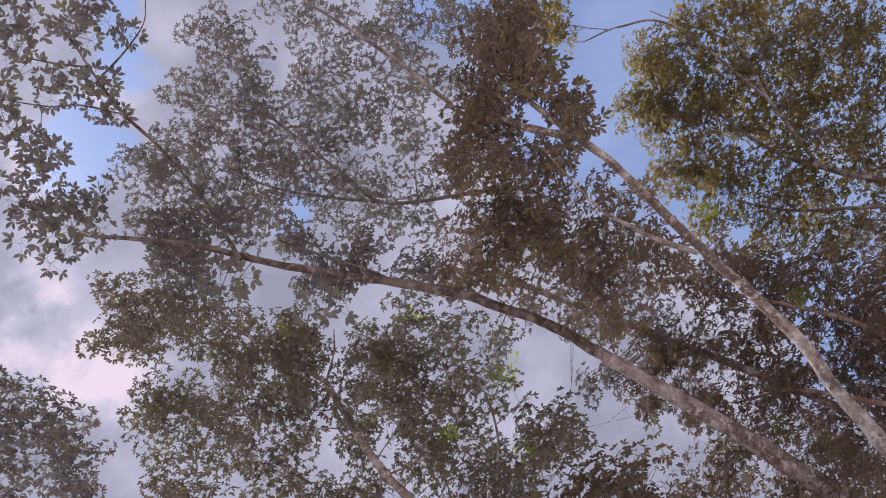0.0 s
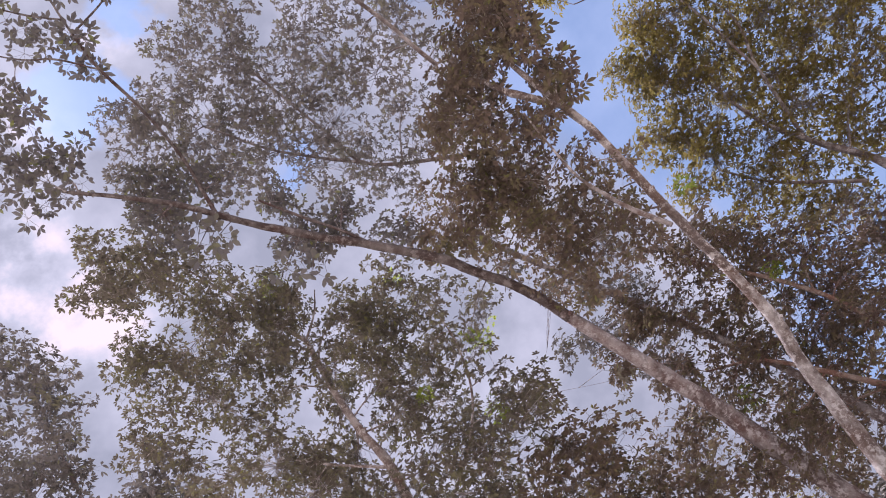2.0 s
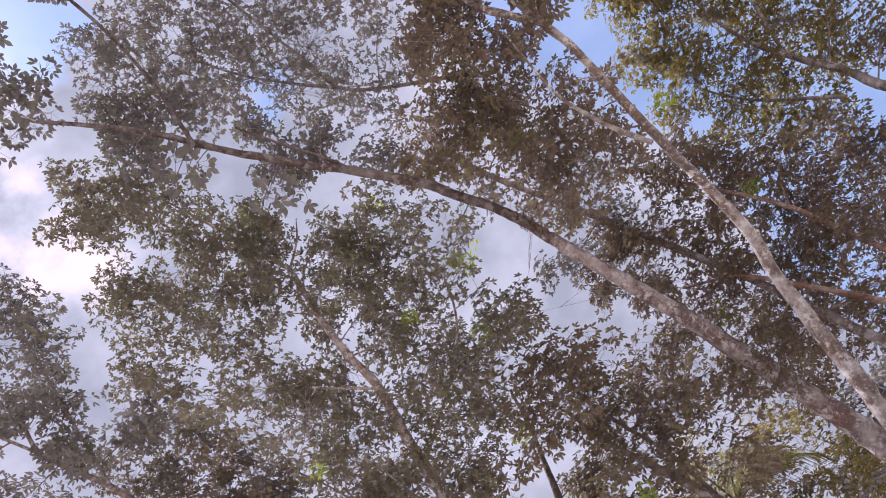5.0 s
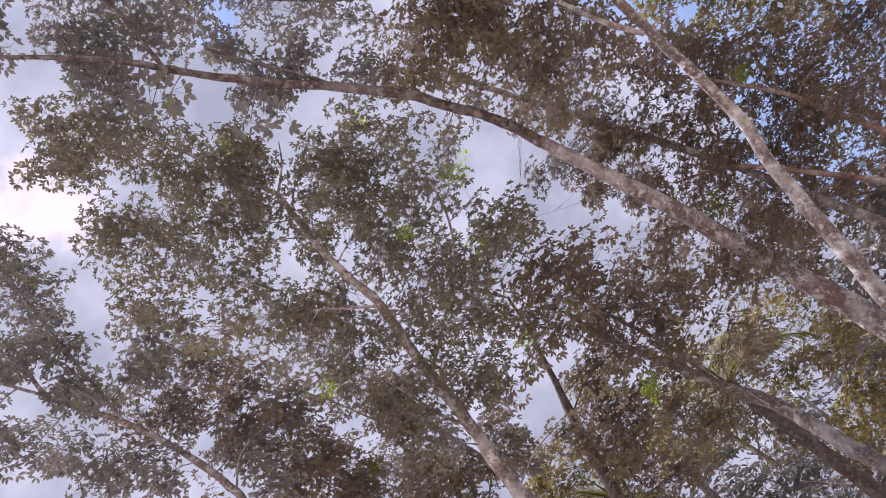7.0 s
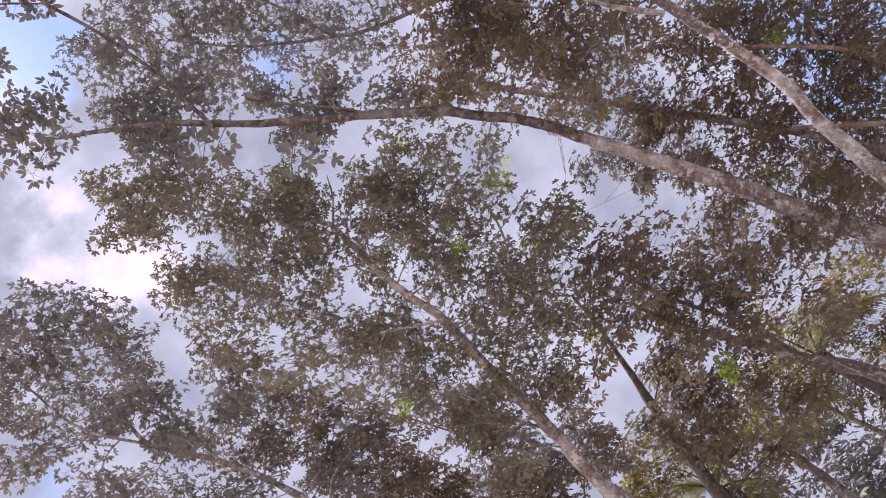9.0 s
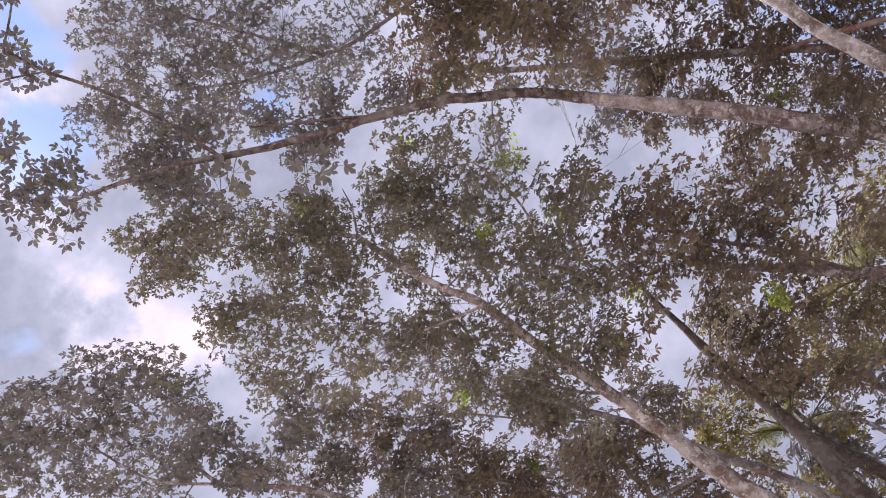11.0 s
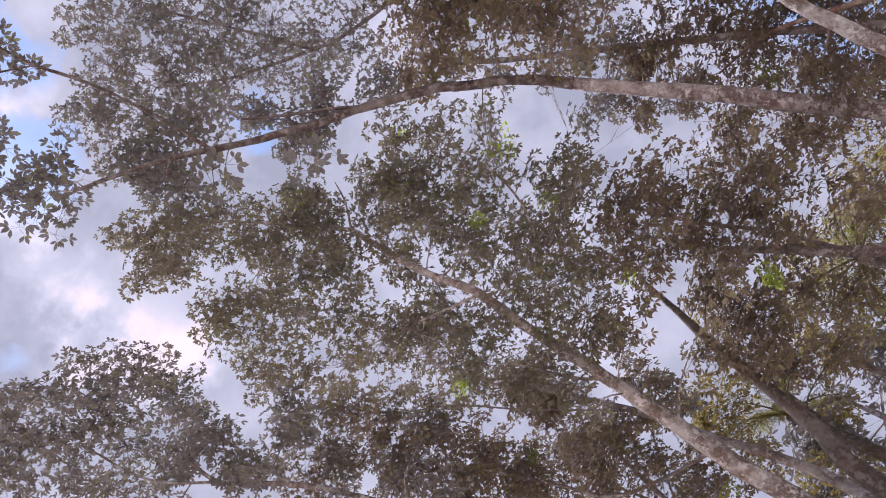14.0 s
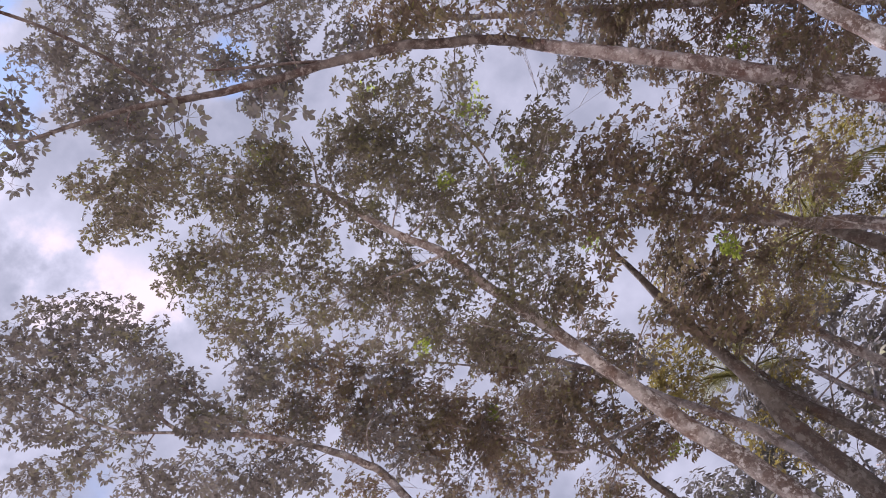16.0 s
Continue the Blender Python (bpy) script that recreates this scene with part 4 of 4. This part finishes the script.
boughs(rubber_h, [(6.50, 2.82, 11.88, 0.47), (6.11, 3.63, 12.26, 0.42), (6.44, 3.93, 12.00, 0.54), (6.59, 3.49, 11.98, 0.59), (7.03, 2.99, 11.61, 0.58), (6.64, 3.97, 11.38, 0.68), (6.08, 4.79, 11.78, 0.49), (6.37, 4.93, 11.42, 0.59), (7.50, 3.70, 11.23, 0.70), (7.05, 4.52, 10.99, 0.69), (6.26, 5.12, 10.68, 0.56), (8.16, 3.46, 10.89, 0.70), (7.73, 4.37, 10.59, 0.69), (6.85, 5.09, 10.16, 0.56), (6.22, 5.64, 10.00, 0.55), (8.36, 4.01, 10.36, 0.59)], dense=0.92)
boughs(rubber_h, [(7.84, 4.95, 10.11, 0.69), (7.08, 5.72, 9.81, 0.57), (8.54, 3.69, 9.59, 0.57), (8.09, 4.48, 9.37, 0.56), (7.83, 5.51, 9.45, 0.47), (7.09, 6.13, 9.13, 0.56), (6.43, 6.07, 9.36, 0.45), (7.25, 2.45, 11.16, 0.47), (7.77, 2.76, 10.82, 0.47), (8.08, 3.06, 9.89, 0.45), (5.39, 1.46, 12.84, 0.48), (5.33, 1.56, 11.91, 0.35), (5.83, 5.58, 10.99, 0.38), (9.02, 4.53, 9.37, 0.65), (7.81, 5.14, 8.62, 0.59)], dense=0.92)
grow(rubber_h)

# foliage in the leaf colours that have sunlight painted in
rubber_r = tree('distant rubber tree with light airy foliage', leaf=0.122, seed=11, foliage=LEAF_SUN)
stem(rubber_r, 'trunk', [(2.20, 15.00, -0.05, 0.16), (2.19, 14.97, 0.25, 0.13), (1.98, 14.49, 3.38, 0.11), (1.72, 13.88, 7.34, 0.099), (1.66, 13.55, 8.48, 0.073), (1.75, 13.36, 9.20, 0.054), (2.23, 12.90, 10.48, 0.031)])
stem(rubber_r, 'limb', [(2.86, 13.01, 7.51, 0.057), (2.63, 12.82, 8.63, 0.045), (2.52, 12.81, 9.47, 0.030)])
boughs(rubber_r, [(1.18, 11.80, 10.52, 0.56), (1.84, 12.10, 9.15, 0.61), (2.47, 13.59, 9.23, 0.60), (1.38, 12.29, 8.49, 0.54), (-0.91, 12.79, 10.66, 0.47), (-1.14, 13.14, 10.31, 0.48), (1.06, 13.21, 9.72, 0.52), (1.53, 13.19, 9.23, 0.51), (0.86, 13.55, 8.73, 0.51), (-0.16, 13.44, 7.82, 0.49), (-0.94, 13.05, 9.24, 0.46), (2.96, 12.19, 8.80, 0.55), (2.69, 12.49, 9.72, 0.51), (-0.82, 13.79, 8.62, 0.52), (-0.51, 13.31, 7.54, 0.49), (3.11, 11.60, 9.82, 0.49)], dense=0.6)
boughs(rubber_r, [(5.00, 11.60, 9.57, 0.63), (4.28, 12.20, 9.27, 0.64), (3.69, 12.15, 9.61, 0.51)], dense=0.6)
boughs(rubber_r, [(4.70, 11.09, 8.43, 0.47), (4.70, 11.57, 7.80, 0.47), (4.71, 12.54, 7.28, 0.49), (5.13, 11.14, 7.21, 0.45), (3.90, 12.39, 7.03, 0.47), (4.10, 12.43, 8.19, 0.44), (3.86, 11.98, 8.80, 0.44)], dense=0.6)
boughs(rubber_r, [(4.55, 12.13, 8.23, 0.67), (5.10, 13.05, 7.61, 0.71), (5.38, 11.99, 8.31, 0.56), (3.99, 11.18, 8.81, 0.53), (2.97, 12.22, 7.42, 0.53), (4.32, 13.37, 7.00, 0.70), (2.19, 11.79, 8.58, 0.47), (5.31, 11.68, 7.17, 0.53), (5.25, 12.69, 6.38, 0.74)], dense=0.6)
boughs(rubber_r, [(-0.42, 11.63, 10.02, 0.40), (-0.61, 12.11, 9.88, 0.40), (-0.06, 12.33, 10.09, 0.40), (-0.14, 12.05, 9.44, 0.40), (-1.05, 12.17, 9.77, 0.40), (-0.65, 12.77, 9.45, 0.40), (-0.62, 12.07, 9.41, 0.40)], dense=0.75)
grow(rubber_r)

rubber_f = tree('dark-barked rubber tree with hanging leafy shoots', leaf=0.1, seed=12, foliage=LEAF_WARM, bark=BARK_DARK)
stem(rubber_f, 'trunk', [(-0.80, 10.30, -0.05, 0.197), (-0.78, 10.28, 0.25, 0.157), (-0.52, 9.95, 2.60, 0.144), (-0.19, 9.53, 5.66, 0.123), (0.06, 9.27, 6.56, 0.107), (0.25, 8.92, 7.45, 0.085), (0.50, 8.40, 8.40, 0.059), (0.72, 7.94, 9.14, 0.031), (0.83, 7.45, 9.71, 0.025)])
boughs(rubber_f, [(0.74, 8.34, 7.62, 0.46), (0.24, 8.26, 7.29, 0.26), (1.00, 8.28, 6.95, 0.45), (1.64, 9.09, 7.36, 0.50), (1.84, 8.94, 6.67, 0.42), (1.15, 9.25, 6.59, 0.43), (0.63, 9.14, 7.00, 0.35), (0.38, 9.09, 7.40, 0.29)], dense=0.90)
boughs(rubber_f, [(1.35, 8.16, 8.11, 0.43), (0.97, 8.26, 7.45, 0.42), (0.82, 9.22, 7.50, 0.36), (0.85, 8.57, 8.42, 0.30)], dense=0.72)
boughs(rubber_f, [(0.35, 7.92, 7.18, 0.32), (0.28, 8.30, 7.11, 0.32), (0.66, 8.52, 7.17, 0.32), (0.07, 7.95, 7.16, 0.32), (0.74, 8.16, 7.22, 0.32), (0.45, 8.67, 6.99, 0.32), (0.77, 8.25, 6.66, 0.32)], leaf=0.13, dense=0.63)
grow(rubber_f)

rubber_k = tree('slim rubber tree with a dark leaning stem', leaf=0.11, seed=13, bark=BARK_DARK)
stem(rubber_k, 'trunk', [(-2.4, 14.3, -0.05, 0.15), (-2.4, 14.3, 0.25, 0.12), (-2.5, 13.9, 4.0, 0.10), (-2.59, 13.2, 7.42, 0.085), (-2.62, 12.85, 8.72, 0.075), (-2.61, 12.5, 9.59, 0.062), (-2.47, 12.15, 10.67, 0.045), (-2.28, 11.8, 11.72, 0.025)])
stem(rubber_k, 'limb', [(-2.61, 12.5, 9.59, 0.035), (-2.9, 12.0, 10.6, 0.026), (-3.2, 11.6, 11.8, 0.014)])
boughs(rubber_k, [(-2.34, 11.60, 13.00, 0.50), (-2.89, 11.60, 11.95, 0.50), (-3.54, 11.60, 12.60, 0.55), (-1.97, 11.60, 11.30, 0.40), (-1.98, 11.60, 11.90, 0.45), (-2.90, 12.20, 12.70, 0.50), (-3.30, 12.40, 11.20, 0.45)], dense=0.7)
boughs(rubber_k, [(-0.89, 9.87, 9.61, 0.36), (-0.59, 10.21, 9.70, 0.36), (-0.74, 10.65, 9.63, 0.36), (-0.78, 9.68, 9.83, 0.36), (-0.84, 10.57, 9.24, 0.36), (-1.08, 10.52, 9.76, 0.36)], dense=0.75)
grow(rubber_k)

rubber_l = tree('slender rubber tree beside the palm', leaf=0.12, seed=14)
stem(rubber_l, 'trunk', [(0.42, 15.4, -0.05, 0.12), (0.42, 15.4, 0.25, 0.10), (0.42, 15.0, 3.5, 0.085), (0.42, 14.4, 6.42, 0.07), (0.44, 14.05, 7.64, 0.06), (0.38, 13.7, 8.44, 0.055), (0.43, 13.35, 9.15, 0.048), (0.67, 13.0, 10.03, 0.03)])
boughs(rubber_l, [(1.38, 12.82, 7.79, 0.29), (1.81, 12.62, 8.36, 0.45), (0.94, 12.80, 8.40, 0.35), (1.33, 12.80, 8.75, 0.40), (1.00, 12.90, 9.60, 0.45), (0.50, 13.00, 10.30, 0.40)], dense=0.45)
grow(rubber_l)


# ---- the rows of the grove further off ----
def far_tree(place, height, seed):
    """A whole tree by rule: a leaning stem, rising limbs, and bough ends round the top."""
    rng = np.random.default_rng(seed)
    tr = tree("rubber tree of a further row, its crown against the sky", leaf=0.2, seed=seed, fine=1.0)
    x, y = place
    lean = rng.normal(0, 0.5, 2)
    stem(tr, "trunk", [(x, y, -0.05, 0.17), (x, y, 0.3, 0.14), (x + lean[0] * 0.4, y + lean[1] * 0.4, height * 0.4, 0.12), (x + lean[0], y + lean[1], height * 0.75, 0.07), (x + lean[0] * 1.3, y + lean[1] * 1.3, height * 0.95, 0.03)])
    for i in range(5):
        a, u = i * 2.4 + rng.uniform(-0.3, 0.3), 0.42 + 0.08 * i
        s = np.array([x + lean[0] * (u * 1.3), y + lean[1] * (u * 1.3), height * u])
        out = np.array([math.cos(a), math.sin(a), 0.9]) * rng.uniform(1.4, 2.2)
        stem(tr, "limb", [(*s, 0.06), (*(s + out * 0.5 + np.array([0, 0, -0.15])), 0.045), (*(s + out), 0.02)])
    ends = []
    for i in range(22):
        a, u = i * 2.4 + rng.uniform(-0.4, 0.4), rng.uniform(0.4, 1.0)
        r = (2.6 - 1.3 * abs(u - 0.6) * 2) * rng.uniform(0.3, 1.0) ** 0.5
        ends.append((x + lean[0] + r * math.cos(a), y + lean[1] + r * math.sin(a), height * u, rng.uniform(0.6, 0.95)))
    boughs(tr, ends)
    grow(tr)
    return tr["root"]


FAR = [far_tree((-7.5, 17.0), 11.0, 31), far_tree((8.5, 14.5), 11.5, 32)]
ROWS = [(-3.2, 16.5, 0.96, 40), (1.6, 17.6, 1.0, 200), (5.2, 16.2, 0.95, 110), (11.8, 10.8, 0.95, 300), (13.2, 6.6, 1.0, 20), (-11.8, 15.5, 1.0, 70),
        (-5.5, 22.5, 1.1, 160), (-0.6, 23.2, 1.12, 250), (4.4, 22.8, 1.1, 330), (9.8, 20.2, 1.1, 90), (15.2, 13.2, 1.1, 220)]
for i, (x, y, size, rot) in enumerate(ROWS):
    copy_thing(FAR[i % 2], pose(x, y, 0, 0, 0, rot) @ Matrix.Scale(size, 4))


# ---- palms ----
def palm(hub, base, label, seed, reach):
    """A palm with a ringed trunk and feather fronds, their leaflets hanging from the midrib."""
    rng = np.random.default_rng(seed)
    root = tagged(new("palm_tree"), label, "palm tree", "palms behind the grove")
    b = np.array([*base, 0.0])
    root.location = b
    hub = np.array(hub) - b
    n = 34
    line = []
    for i in range(n):
        u = i / (n - 1)
        line.append((*(hub * u + np.array([0.25 * math.sin(3 * u), 0.2 * math.sin(2 * u), 0])), 0.15 - 0.04 * u + (0.012 if i % 2 else 0)))
    v, t = tube(line, 12, 0.03, rng)
    part("trunk", mesh_from("trunk", v, t, BARK_DARK), root)
    hub = np.array(line[-1][:3])
    for i in range(13):
        a = i * 2.4 + rng.uniform(-0.2, 0.2)
        rise = rng.uniform(-0.1, 1.3)
        size = reach * rng.uniform(0.85, 1.1)
        rib, up = [], rise
        p = hub.copy()
        for s in range(15):
            rib.append((*p, 0.022 * (1 - s / 15) + 0.004))
            d = np.array([math.cos(a) * math.cos(up), math.sin(a) * math.cos(up), math.sin(up)])
            p = p + d * size / 14
            up -= 0.05 + 0.11 * s / 14
        rib = spline(rib, 3)
        v, t = tube(rib, 5)
        rachis = part("frond", mesh_from("frond", v, t, FROND), root)
        lv, lt, k = [], [], 0
        for s in range(5, len(rib) - 1):
            fwd = rib[s + 1, :3] - rib[s, :3]
            fwd /= np.linalg.norm(fwd)
            side = np.cross(fwd, (0, 0, 1.0))
            side /= np.linalg.norm(side) + 1e-6
            long = size * 0.30 * math.sin(math.pi * min(1, 0.12 + 0.86 * s / len(rib))) + 0.05
            for sign in (-1, 1):
                d = side * sign * 0.8 + fwd * 0.65 + np.array([0, 0, rng.uniform(-0.1, 0.3)])
                d /= np.linalg.norm(d)
                e = np.array([0, 0, -1.0])
                c = np.cross(d, e) * 0.008
                q0, q1, q2 = rib[s, :3], rib[s, :3] + d * long * 0.5, rib[s, :3] + d * long * 0.85 + e * long * rng.uniform(0.35, 0.75)
                lv += [q0 - c * 0.5, q0 + c * 0.5, q1 + c, q1 - c, q2]
                lt += [(k, k + 1, k + 2), (k, k + 2, k + 3), (k + 3, k + 2, k + 4)]
                k += 5
        part("blade", mesh_from("blade", lv, lt, FROND), rachis, kind="stuff")


palm((0.11, 13.08, 9.16), (0.35, 14.2), 'feather palm with drooping fronds behind the dark trunk', 3, 1.35)
palm((3.05, 11.31, 8.42), (3.2, 12.6), 'feather palm with upright olive-green fronds', 6, 1.7)
